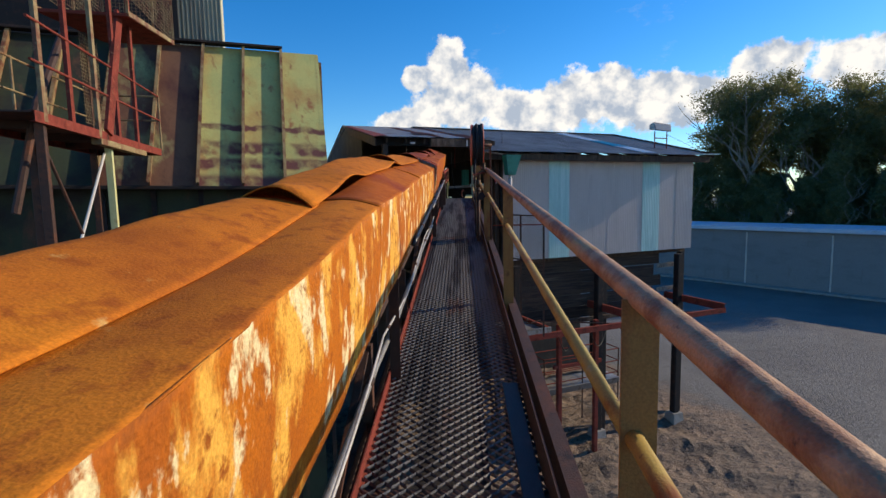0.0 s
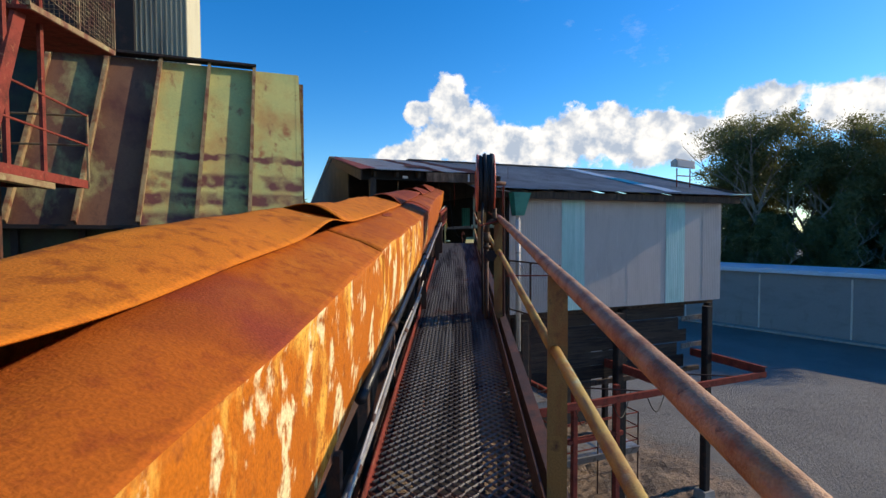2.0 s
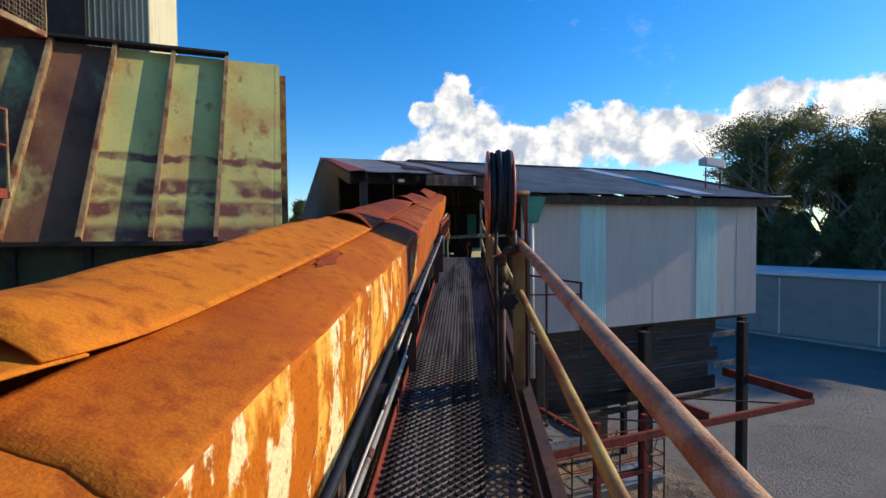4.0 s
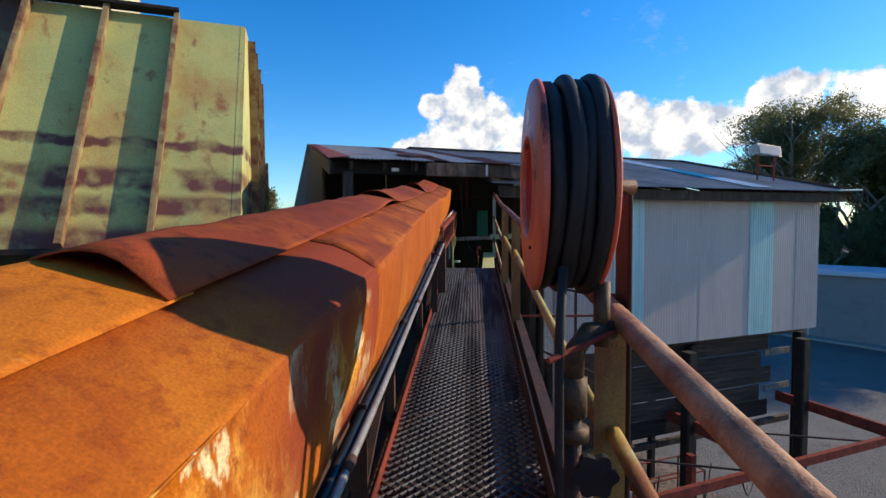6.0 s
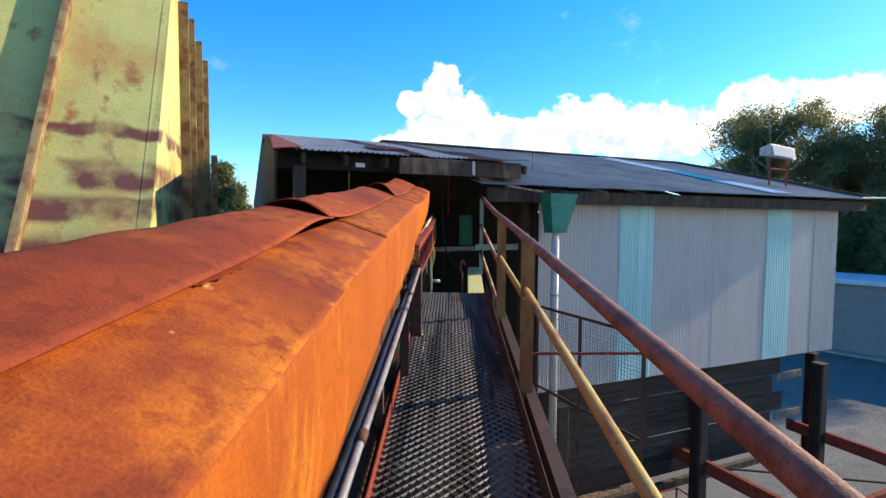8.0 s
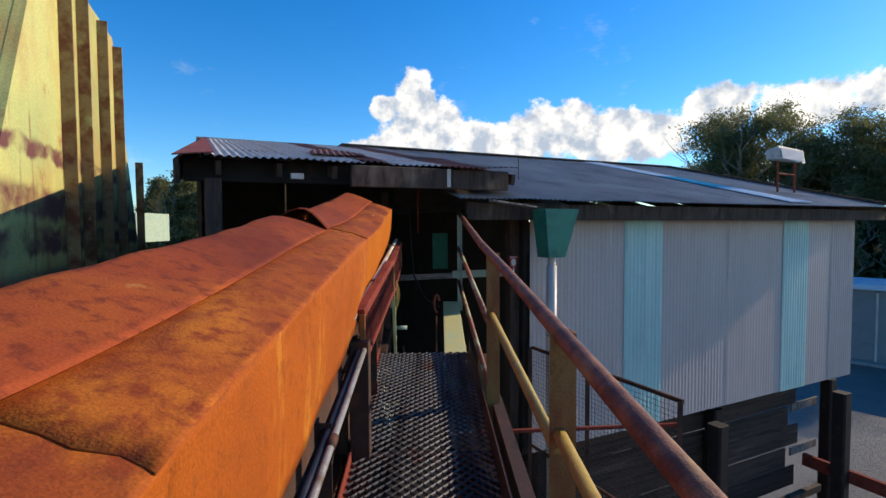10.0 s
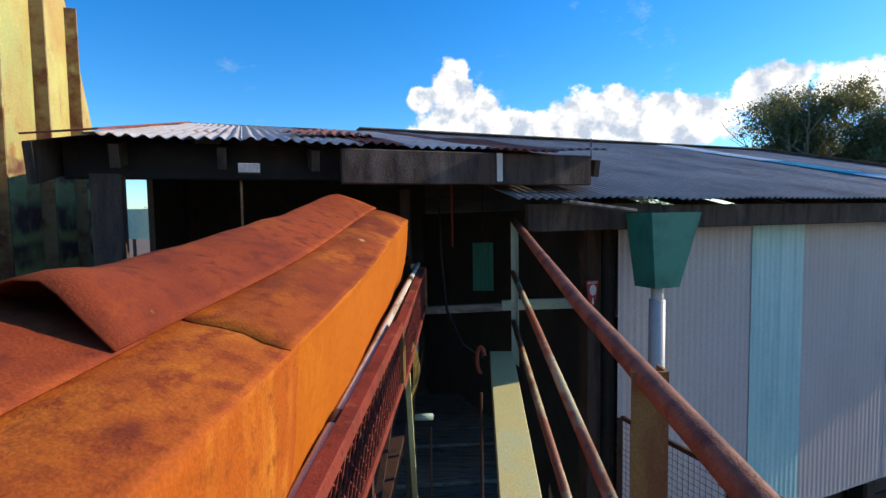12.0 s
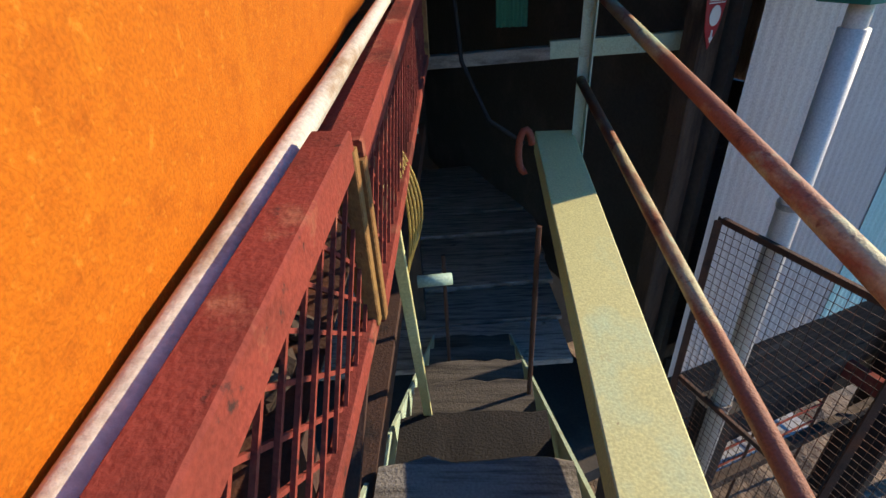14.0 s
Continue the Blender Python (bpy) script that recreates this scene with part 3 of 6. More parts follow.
def build_ground():
    bm = bmesh.new()
    # fine uneven patch round the plant, plain sheet to the horizon
    n, size = 165, 33.0
    x0, y0 = -7.0, -3.0
    grid = []
    for j in range(n + 1):
        row = []
        for i in range(n + 1):
            x, y = x0 + size * i / n, y0 + size * j / n
            dirt = max(0.0, min(1.0, (16.4 - 0.8 * x - 0.42 * y) / 3.0))
            edge = min(1.0, min(i, j, n - i, n - j) / 4)
            h = (noise.noise((x * 0.8, y * 0.8, 0)) * 0.16 + abs(noise.noise((x * 1.9, y * 1.9, 4))) * 0.16 + noise.noise((x * 4.3, y * 4.3, 9)) * 0.05) * dirt * edge
            row.append(bm.verts.new((x, y, GROUND + h)))
        grid.append(row)
    for j in range(n):
        for i in range(n):
            bm.faces.new((grid[j][i], grid[j][i + 1], grid[j + 1][i + 1], grid[j + 1][i]))
    far = 1500.0
    o = [bm.verts.new(v) for v in ((-far, -far, GROUND), (far, -far, GROUND), (far, far, GROUND), (-far, far, GROUND))]
    rim = [grid[0], [grid[j][n] for j in range(n + 1)], grid[n][::-1], [grid[j][0] for j in range(n, -1, -1)]]
    for k in range(4):
        bm.faces.new([o[k], o[(k + 1) % 4]] + rim[k][::-1])
    ob = part("ground", bm, M_GROUND)
    tagged(ob, "worn asphalt yard with churned brown dirt beside the plant", "ground", kind="structure")


build_ground()

# ---------------------------------------------------------------- walkway


def grating_panel(y0, y1, name, parent):
    """Raised expanded metal: rows of slanted strands that meet in diamonds."""
    x0, x1, lwd, swd = -0.385, 0.345, 0.0608, 0.029
    cols = int(round((x1 - x0) / lwd))
    rows = int((y1 - y0) / swd)
    verts, faces = [], []
    w, t = 0.0042, 0.007
    for r in range(rows):
        for c in range(cols):
            for half in (0, 1):
                xa = x0 + (c + half * 0.5) * lwd
                xb = xa + lwd * 0.5
                yy = y0 + r * swd
                ya, yb = (yy, yy + swd) if half == 0 else (yy + swd, yy)
                if r % 2:
                    ya, yb = (yy + swd, yy) if half == 0 else (yy, yy + swd)
                k = len(verts)
                for xx, yv in ((xa, ya), (xb, yb)):
                    z = wk(0, yv).z
                    verts += [(xx, yv - w, z - t), (xx, yv + w, z - t * 0.2), (xx, yv + w * 1.3, z + t * 0.5), (xx, yv - w * 0.7, z - t * 0.3)]
                faces += [(k, k + 4, k + 5, k + 1), (k + 1, k + 5, k + 6, k + 2), (k + 2, k + 6, k + 7, k + 3), (k + 3, k + 7, k + 4, k)]
    me = bpy.data.meshes.new(name)
    me.from_pydata(verts, [], faces)
    me.materials.append(M_GRATE)
    ob = new(name, me)
    ob.parent = parent
    return ob


def build_walkway():
    w = thing("walkway", "narrow sloping walkway of dark expanded steel mesh", "walkway")
    w["kind"] = "structure"
    cuts = (-2.4, 0.05, 2.5, 4.95, 7.4, 9.85, 12.3, 13.8)
    for a, b in zip(cuts, cuts[1:]):
        grating_panel(a, b - 0.006, "grating", w)
    # near-black strip lying just under the middle of the mesh
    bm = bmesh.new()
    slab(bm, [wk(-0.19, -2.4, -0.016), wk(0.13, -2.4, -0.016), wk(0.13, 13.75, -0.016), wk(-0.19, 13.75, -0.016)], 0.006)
    part("centre_strip", bm, M_NEARBLACK, w, "dark strip just under the mesh")
    for a, b in zip(cuts, cuts[1:]):
        bm = bmesh.new()
        beam(bm, wk(-0.39, b - 0.02, -0.035), wk(0.35, b - 0.02, -0.035), 0.05, 0.05)
        part("joist", bm, M_DARK, w)
        bm = bmesh.new()
        beam(bm, wk(-0.39, (a + b) / 2, -0.04), wk(0.35, (a + b) / 2, -0.04), 0.05, 0.05)
        part("joist", bm, M_DARK, w)
    bm = bmesh.new()
    angle_bar(bm, wk(0.352, -2.4, -0.05), wk(0.352, 13.8, -0.05), 0.05, 0.15, 0.006, 1, 1)
    part("kerb", bm, M_DARK, w, "dark rusted steel kerb angle")
    bm = bmesh.new()
    channel_bar(bm, wk(0.43, -2.4, -0.12), wk(0.43, 13.8, -0.12), 0.07, 0.20, 0.008, 1)
    part("stringer", bm, M_DARK, w)
    bm = bmesh.new()
    angle_bar(bm, wk(-0.392, -2.4, -0.06), wk(-0.392, 13.8, -0.06), 0.05, 0.11, 0.006, -1, 1)
    part("kerb", bm, M_REDOX, w, "red oxide steel kerb angle")
    bm = bmesh.new()
    channel_bar(bm, wk(-0.46, -2.4, -0.13), wk(-0.46, 13.8, -0.13), 0.07, 0.20, 0.008, -1)
    part("stringer", bm, M_DARK, w)
    # loose dark plate lying along the edge at the start
    lp = thing("loose_plate", "narrow dark steel strip lying on the walkway edge", "metal strip")
    bm = bmesh.new()
    beam(bm, wk(0.285, 0.0, 0.012), wk(0.285, 3.35, 0.012), 0.085, 0.008, 0.002)
    part("strip", bm, M_BLACKPIPE, lp)
    return w


WALK = build_walkway()


def build_handrail():
    r = thing("handrail", "rusted pipe handrail with flaking yellow paint along the walkway", "handrail")
    X = 0.430
    RISE = [(-2.4, 0.97), (5.0, 0.974), (7.0, 0.982), (7.97, 0.985), (9.0, 0.965), (12.3, 0.953), (13.7, 0.942), (15.78, 1.012)]
    top = lambda y: wk(X if y < 12 else X - 0.022 * (y - 12) / 3.78, y, lerp(RISE, y))
    bm = bmesh.new()
    tube(bm, [top(y) for y in (-2.4, 1.0, 3.0, 5.0, 6.5, 7.2, 7.975)], 0.030, 16)
    smooth(part("top_rail", bm, M_RAIL, r, "brown rusted pipe top rail"))
    bm = bmesh.new()
    tube(bm, [top(y) for y in (7.98, 8.6, 9.3, 11.0, 12.5, 13.5, 14.6, 15.78)], 0.028, 16)
    smooth(part("top_rail", bm, M_RAIL_DARK, r, "dark red-brown rusted pipe top rail"))
    for a, b, ha, hb in ((-2.4, 1.78, 0.615, 0.635), (1.78, 4.9, 0.625, 0.65), (4.9, 7.86, 0.63, 0.655), (7.86, 11.22, 0.61, 0.64), (11.22, 12.87, 0.575, 0.565)):
        bm = bmesh.new()
        tube(bm, [wk(X - 0.008, a, ha), wk(X - 0.008, b, hb)], 0.022, 14)
        smooth(part("mid_rail", bm, M_RAIL_YEL, r, "yellow painted rusted mid rail"))
    for h0, z1 in ((0.520, 1.970), (0.115, 1.565)):
        bm = bmesh.new()
        tube(bm, [wk(0.40, 12.87, h0), Vector((0.40, 15.78, z1))], 0.021, 14)
        smooth(part("mid_rail", bm, M_RAIL_GREEN, r, "rusted rail with worn pale green paint"))
    for y in (-1.4, 1.78, 4.9, 11.22, 12.87):
        bm = bmesh.new()
        angle_bar(bm, wk(X + 0.045, y, -0.2), wk(X + 0.045, y, 0.965), 0.085, 0.06, 0.007, 1, 1, (0, 1, 0))
        part("post", bm, M_POST, r, "ochre rusted angle post")
    bm = bmesh.new()
    angle_bar(bm, Vector((0.44, 15.80, 1.2)), Vector((0.44, 15.80, 2.40)), 0.055, 0.05, 0.006, 1, -1, (0, 1, 0))
    part("post", bm, M_SAGE, r, "pale green angle end post")


build_handrail()

# ---------------------------------------------------------------- conveyor with its sheet hood

H_SHIFT = [(-2, 0.085), (8.5, 0.085), (10.8, 0.05), (14.9, 0.045)]
H_BOT = [(-2, 0.59), (0.5, 0.58), (2.0, 0.57), (4.6, 0.63), (6.0, 0.645), (9.0, 0.645), (13.0, 0.65), (14.9, 0.73)]
H_SHO = [(-2, 1.05), (1.5, 1.05), (2.7, 1.075), (4.0, 1.065), (4.9, 1.07), (6.5, 1.045), (8.2, 1.05), (9.6, 1.085), (12.0, 1.10), (13.3, 1.075), (14.8, 1.12)]
H_CRE = [(-2, 1.05), (1.6, 1.055), (2.8, 1.11), (4.0, 1.165), (6.6, 1.145), (9.4, 1.17), (11.0, 1.15), (12.0, 1.16), (13.3, 1.14), (14.8, 1.19)]
H_RID = [(-2, 1.14), (2.3, 1.145), (3.2, 1.20), (4.0, 1.25), (6.3, 1.235), (8.0, 1.235), (12.0, 1.24), (13.3, 1.23), (14.8, 1.28)]
LIFTS = ((3.12, 0.34, 0.060), (4.85, 0.26, 0.042), (9.9, 0.36, 0.032), (0.9, 0.3, 0.012))
# near ends of the top sheets that arch up off the sheet below
ARCHES = ((2.5, 0.048), (5.05, 0.045), (7.35, 0.045), (10.1, 0.040), (12.52, 0.065))


def hood_right(y, s, tag):
    """Right sheet: s from 0 at the bottom lip to 1 shoulder to 2 crease."""
    b, sh, c = lerp(H_BOT, y), lerp(H_SHO, y), lerp(H_CRE, y)
    if s <= 1:
        x, h = -0.420 + 0.025 * s + 0.010 * math.sin(s * 3.1) - (0.030 * (1 - s) * min(1.0, max(0.0, y - 11.8))), b + (sh - b) * s
    else:
        f = s - 1
        x, h = -0.395 - 0.245 * f, sh + (c - sh) * f + 0.012 * math.sin(f * 3.14)
    d = 0.020 * noise.noise((x * 2.5, y * 1.9, h * 2.5)) + 0.008 * noise.noise((x * 7, y * 6, h * 7))
    d *= min(1.0, (2.0 - s) * 2.5)
    x += lerp(H_SHIFT, y)
    if s <= 0.02:
        h += 0.02 * noise.noise((y * 2.1, tag, 0.0))
    return wk(x + d * (0.8 if s < 1 else 0.3), y, h + d * (0.2 if s < 1 else 0.9))


TOPS = (-2.4, 0.9, 2.5, 5.05, 7.35, 10.1, 12.52, 14.85)


def tag_start(tag):
    return TOPS[tag - 20]


def hood_top(y, s, tag):
    """Top sheet: s from 0 at the crease over the ridge at 1 to the far shoulder at 2 and its lip at 3."""
    c, r = lerp(H_CRE, y), lerp(H_RID, y)
    if s <= 1:
        x, h = -0.595 - 0.255 * s, c + (r - c) * s + 0.008 * math.sin(s * 3.14)
        lift = sum(k * math.exp(-((y - m) / w) ** 2) for m, w, k in LIFTS)
        h += 0.007 + lift * (1 - s) ** 1.5
        h += sum(k * math.exp(-((y - m) / 0.22) ** 2) * math.sin(math.pi * min(1.0, s / 1.0)) for m, k in ARCHES if y > m - 0.08 and tag_start(tag) > m - 0.2)
    elif s <= 2:
        f = s - 1
        x, h = -0.85 - 0.40 * f, r - 0.16 * f
    else:
        x, h = -1.25 - 0.03 * (s - 2), r - 0.16 - 0.45 * (s - 2)
    d = 0.018 * noise.noise((x * 2.3, y * 1.6, 3)) + 0.007 * noise.noise((x * 6, y * 5, 8))
    d *= min(1.0, s * 2.5)
    return wk(x + lerp(H_SHIFT, y), y, h + d)


def sheet(fn, y0, y1, ss, tag, name, material, parent, label, raise_by=0.0):
    bm = bmesh.new()
    n = max(8, int((y1 - y0) / 0.07))
    rows = []
    for j in range(n + 1):
        y = y0 + (y1 - y0) * j / n
        rag = 0.0
        if j in (0, n):
            rag = 1.0
        row = []
        for s in ss:
            p = fn(y, s, tag)
            if rag:
                p.y += 0.02 * noise.noise((s * 3.0, tag * 5.0, j))
            p.z += raise_by * (1 - (y - y0) / (y1 - y0))
            row.append(bm.verts.new(p))
        rows.append(row)
    for a, b in zip(rows, rows[1:]):
        for i in range(len(ss) - 1):
            bm.faces.new((a[i], b[i], b[i + 1], a[i + 1]))
    ob = part(name, bm, material, parent, label)
    mod = ob.modifiers.new("thickness", "SOLIDIFY")
    mod.thickness, mod.offset = 0.004, -1
    return smooth(ob)


def build_conveyor():
    c = thing("conveyor", "inclined conveyor under a dented rusted sheet hood", "conveyor")
    cuts = (-2.4, 0.4, 2.74, 4.95, 8.18, 10.35, 12.74, 14.85)
    side_s = [0, 0.12, 0.3, 0.5, 0.7, 0.86, 0.95, 1.0]
    cham_s = [1.0, 1.06, 1.2, 1.4, 1.6, 1.8, 1.95, 2.0]
    top_s = [0, 0.08, 0.2, 0.35, 0.5, 0.65, 0.8, 0.92, 1.0, 1.1, 1.3, 1.6, 1.9, 2.0, 2.1, 2.5, 3.0]
    for k, (a, b) in enumerate(zip(cuts, cuts[1:])):
        red = a > 4
        sheet(hood_right, a - 0.04, b + 0.02, side_s, k, "hood_side", M_SIDE_END if a > 12 else M_SIDE_RED if a > 10 else M_SIDE_REELSHADE if 4 < a < 7 else M_SIDE_RED if a > 7 else M_SIDE, c,
              "brown rusted hood side sheet" if a > 7 else "orange rusted hood side with flaked pale patches", 0.004)
        sheet(hood_right, a - 0.04, b + 0.02, cham_s, k, "hood_shoulder", M_SHOULDER_REELSHADE if 2 < a < 7 else M_SHOULDER_RED if a > 2 else M_HOOD, c, "", 0.004)
    tops = TOPS
    for k, (a, b) in enumerate(zip(tops, tops[1:])):
        sheet(hood_top, a - 0.05, b + 0.03, top_s, k + 20, "hood_top", M_HOOD_RED if a > 7 else M_HOOD, c, "", 0.006)
    # scabs of old paint and scale on the shoulder
    for y0, y1, s0, s1, k in ((6.08, 6.50, 1.60, 1.88, 1), (5.86, 6.04, 1.80, 1.98, 4), (8.95, 9.25, 1.8, 1.98, 5)):
        bm = bmesh.new()
        rows = []
        for j in range(25):
            row = []
            for i in range(21):
                y = y0 + (y1 - y0) * (j + 0.5 * noise.noise((i * 1.7, j * 1.3, k))) / 24
                s = s0 + (s1 - s0) * (i + 0.5 * noise.noise((i * 1.3, j * 1.7, k + 9))) / 20
                row.append(bm.verts.new(hood_right(y, min(1.99, s), 0) + Vector((0.001, 0, 0.0055))))
            rows.append(row)
        for a, b in zip(rows, rows[1:]):
            j = rows.index(a)
            for i in range(20):
                # ragged outline with gaps
                d = math.hypot((i - 9.5) / 10, (j - 11.5) / 12)
                if d + 0.35 * noise.noise((i * 0.23 + k, j * 0.23, k)) + 0.22 * noise.noise((i * 0.9, j * 0.9, k)) < 0.80:
                    bm.faces.new((a[i], b[i], b[i + 1], a[i + 1]))
        bmesh.ops.delete(bm, geom=[v for v in bm.verts if not v.link_faces], context="VERTS")
        ob = part("scale_scab", bm, M_HOOD_RED, c, "thin brown patch of old scale")
        mod = ob.modifiers.new("thickness", "SOLIDIFY")
        mod.thickness, mod.offset = 0.0015, -1
        smooth(ob)
    # frame below the hood
    for x in (-0.45, -1.25):
        bm = bmesh.new()
        channel_bar(bm, wk(x, -2.4, 0.42), wk(x, 16.5, 0.42), 0.06, 0.16, 0.008, 1 if x < -1 else -1)
        part("stringer", bm, M_DARK, c)
        bm = bmesh.new()
        beam(bm, wk(x, -2.4, -0.35), wk(x, 16.5, -0.35), 0.08, 0.10)
        part("bottom_chord", bm, M_DARK, c)
    bm = bmesh.new()
    slab(bm, [wk(-1.2, -2.4, 0.62), wk(-0.52, -2.4, 0.62), wk(-0.52, 16.4, 0.62), wk(-1.2, 16.4, 0.62)], 0.012)
    part("belt", bm, M_HOSE, c, "dark rubber belt")
    ys = [-1.6 + 1.55 * i for i in range(12)]
    for i, y in enumerate(ys):
        for x in (-0.45, -1.25):
            bm = bmesh.new()
            beam(bm, wk(x, y, -0.35), wk(x, y, 0.36), 0.05, 0.05)
            part("upright", bm, M_DARK, c)
            if i % 2 == 0:
                bm = bmesh.new()
                beam(bm, wk(x, y, -0.33), wk(x, y + 1.5, 0.34), 0.035, 0.02)
                part("brace", bm, M_DARK, c)
        bm = bmesh.new()
        tube(bm, [wk(-1.2, y + 0.3, 0.56), wk(-0.5, y + 0.3, 0.56)], 0.05, 10)
        part("roller", bm, M_DARK, c)
    for y in (3.45, 8.1, 11.4, 13.0):
        bm = bmesh.new()
        angle_bar(bm, wk(-0.395, y, -0.10), wk(-0.395, y, 0.60), 0.06, 0.06, 0.006, -1, 1, (0, 1, 0))
        part("hood_post", bm, M_DARK, c, "dark brown angle post")
    for y in (2.0, 9.0):
        for x in (-0.5, -1.2):
            bm = bmesh.new()
            beam(bm, wk(x, y, -0.4), (x, y, GROUND), 0.14, 0.14, 0.01)
            part("leg", bm, M_DARK, c)
    return c


CONVEYOR = build_conveyor()


def run_of_pipe(name, label, x, h, r, y0, y1, material, wob=0.012, sag=0.0, seed=0, drift=0.0):
    t = thing(name, label, name.replace("_", " "))
    pts = []
    n = int((y1 - y0) / 0.35)
    for i in range(n + 1):
        y = y0 + (y1 - y0) * i / n
        pts.append(wk(x + drift * i / n + wob * noise.noise((y * 0.9, seed, 0)), y, h + wob * noise.noise((y * 0.8, seed, 5)) - sag * abs(math.sin(y * math.pi / 3.0))))
    bm = bmesh.new()
    tube(bm, pts, r, 10)
    smooth(part("run", bm, material, t))
    # sleeves at the joints
    for i in range(2, n - 1, 5):
        bm = bmesh.new()
        mid = (pts[i] + pts[i + 1]) / 2
        way = (pts[i + 1] - pts[i]).normalized()
        tube(bm, [mid - way * 0.035, mid + way * 0.035], r * 1.22, 12)
        smooth(part("sleeve", bm, M_DARK, t, "dark joint sleeve"))
    return t


run_of_pipe("pipe", "black poly pipe running along below the hood", -0.350, 0.565, 0.022, 4.6, 12.2, M_BLACKPIPE, 0.010, 0, 1)
run_of_pipe("conduit", "grey metal conduit beside the walkway", -0.318, 0.575, 0.014, 6.9, 12.2, M_CONDUIT, 0.008, 0, 2)
run_of_pipe("pipe", "black poly pipe lying between hood and guard", -0.398, 0.69, 0.016, 12.2, 15.6, M_BLACKPIPE, 0.003, 0, 1, 0.03)
run_of_pipe("conduit", "pale grey conduit lying on the guard ledge", -0.380, 0.735, 0.017, 12.2, 15.4, M_BLEACHED, 0.002, 0, 2, 0.04)
run_of_pipe("conduit", "grey metal conduit below the walkway edge", -0.43, 0.22, 0.016, 0.2, 7.8, M_CONDUIT, 0.02, 0, 3, 0.05)
run_of_pipe("cable", "thin pale cable sagging between posts", -0.36, 0.42, 0.006, 0.5, 8.0, M_PVC, 0.02, 0.12, 4)

# ---------------------------------------------------------------- shed on posts


def build_shed():
    s = thing("shed", "grey corrugated shed raised on dark posts", "shed")
    s["kind"] = "structure"
    v, z0, z1 = 14.21, -0.81, 2.38
    # front sheets, each lapped over its neighbour; two are pale teal
    edges = [7.82, 8.40, 9.49, 10.27, 11.05, 11.83, 12.61, 13.35, 14.13, 14.90, 15.72]
    for k, (a, b) in enumerate(zip(edges, edges[1:])):
        teal = k in (2, 7)
        bm = bmesh.new()
        corrugated(bm, uv(a, v - (0.012 if teal else 0.004 * (k % 2)), z1), UX, -Z, b - a + 0.01, z1 - z0 + 0.02 * noise.noise((k, 2, 0)), 0.0762, 0.0055 if k == 9 else 0.0026 if teal or k < 2 else 0.0014, per=8)
        part("wall_sheet", bm, M_TEAL if teal else M_WALL, s, "pale teal corrugated sheet" if teal else "grey-white corrugated sheet")
    # right end and back, closing the room
    bm = bmesh.new()
    corrugated(bm, uv(15.72, v, z1), VX, -Z, 10.2, z1 - z0, 0.0762, 0.008, per=4)
    part("end_wall", bm, M_WALL, s)
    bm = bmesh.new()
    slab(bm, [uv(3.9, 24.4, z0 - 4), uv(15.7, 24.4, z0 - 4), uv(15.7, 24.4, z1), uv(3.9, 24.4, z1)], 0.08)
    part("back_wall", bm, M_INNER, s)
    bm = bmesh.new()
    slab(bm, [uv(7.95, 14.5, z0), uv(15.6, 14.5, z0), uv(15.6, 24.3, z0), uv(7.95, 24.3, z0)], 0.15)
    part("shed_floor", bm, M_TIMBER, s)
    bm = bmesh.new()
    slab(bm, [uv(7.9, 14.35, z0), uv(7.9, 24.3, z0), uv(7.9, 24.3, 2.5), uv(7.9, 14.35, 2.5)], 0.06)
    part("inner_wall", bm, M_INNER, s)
    # eaves board
    bm = bmesh.new()
    beam(bm, uv(6.75, 13.93, 2.41), uv(16.2, 13.93, 2.41), 0.05, 0.20, 0.008)
    part("eaves_board", bm, M_TIMBER, s, "weathered timber eaves board")
    for k in range(10):
        u = 7.9 + 0.9 * k
        bm = bmesh.new()
        beam(bm, uv(u, 13.95, 2.44), uv(u, 19.2, 3.80), 0.05, 0.12)
        part("rafter", bm, M_TIMBER, s)
    # lower part: dark horizontal planks between posts
    for k in range(5):
        z = -1.16 - 0.415 * k
        a, b = 7.95, (14.6, 14.35, 14.7, 14.3, 14.6)[k]
        bm = bmesh.new()
        beam(bm, uv(a, 14.62 + 0.02 * noise.noise((k, 0.5, 0)), z), uv(b, 14.62, z - 0.03 * noise.noise((k, 3.5, 0))), 0.035, 0.395, 0.004)
        part("plank", bm, M_PLANK, s, "dark weathered plank")
    for k, z in enumerate((-1.46, -2.36)):
        bm = bmesh.new()
        beam(bm, uv(14.55, 14.66, z), uv(15.45, 14.66, z + 0.02), 0.035, 0.16, 0.004)
        part("plank", bm, M_GREYWOOD, s, "loose weathered plank")
    bm = bmesh.new()
    beam(bm, uv(7.9, 14.55, -0.88), uv(15.75, 14.55, -0.88), 0.12, 0.16, 0.01)
    part("floor_beam", bm, M_TIMBER, s)
    for u, vv in ((8.2, 14.55), (11.9, 14.45), (15.55, 14.5), (8.2, 19.5), (11.9, 19.5), (15.55, 19.5), (8.2, 24.0), (15.55, 24.0)):
        bm = bmesh.new()
        beam(bm, uv(u, vv, GROUND), uv(u, vv, -0.95), 0.22, 0.22, 0.03, UX)
        part("post", bm, M_BLACK, s, "black stained post")
    # dark sheet added at the back to stand for gloom under the floor
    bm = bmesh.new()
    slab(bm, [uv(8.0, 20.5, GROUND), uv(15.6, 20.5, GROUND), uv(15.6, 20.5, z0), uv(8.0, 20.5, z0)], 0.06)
    part("under_gloom_sheet", bm, M_INNER, s)
    return s


SHED = build_shed()


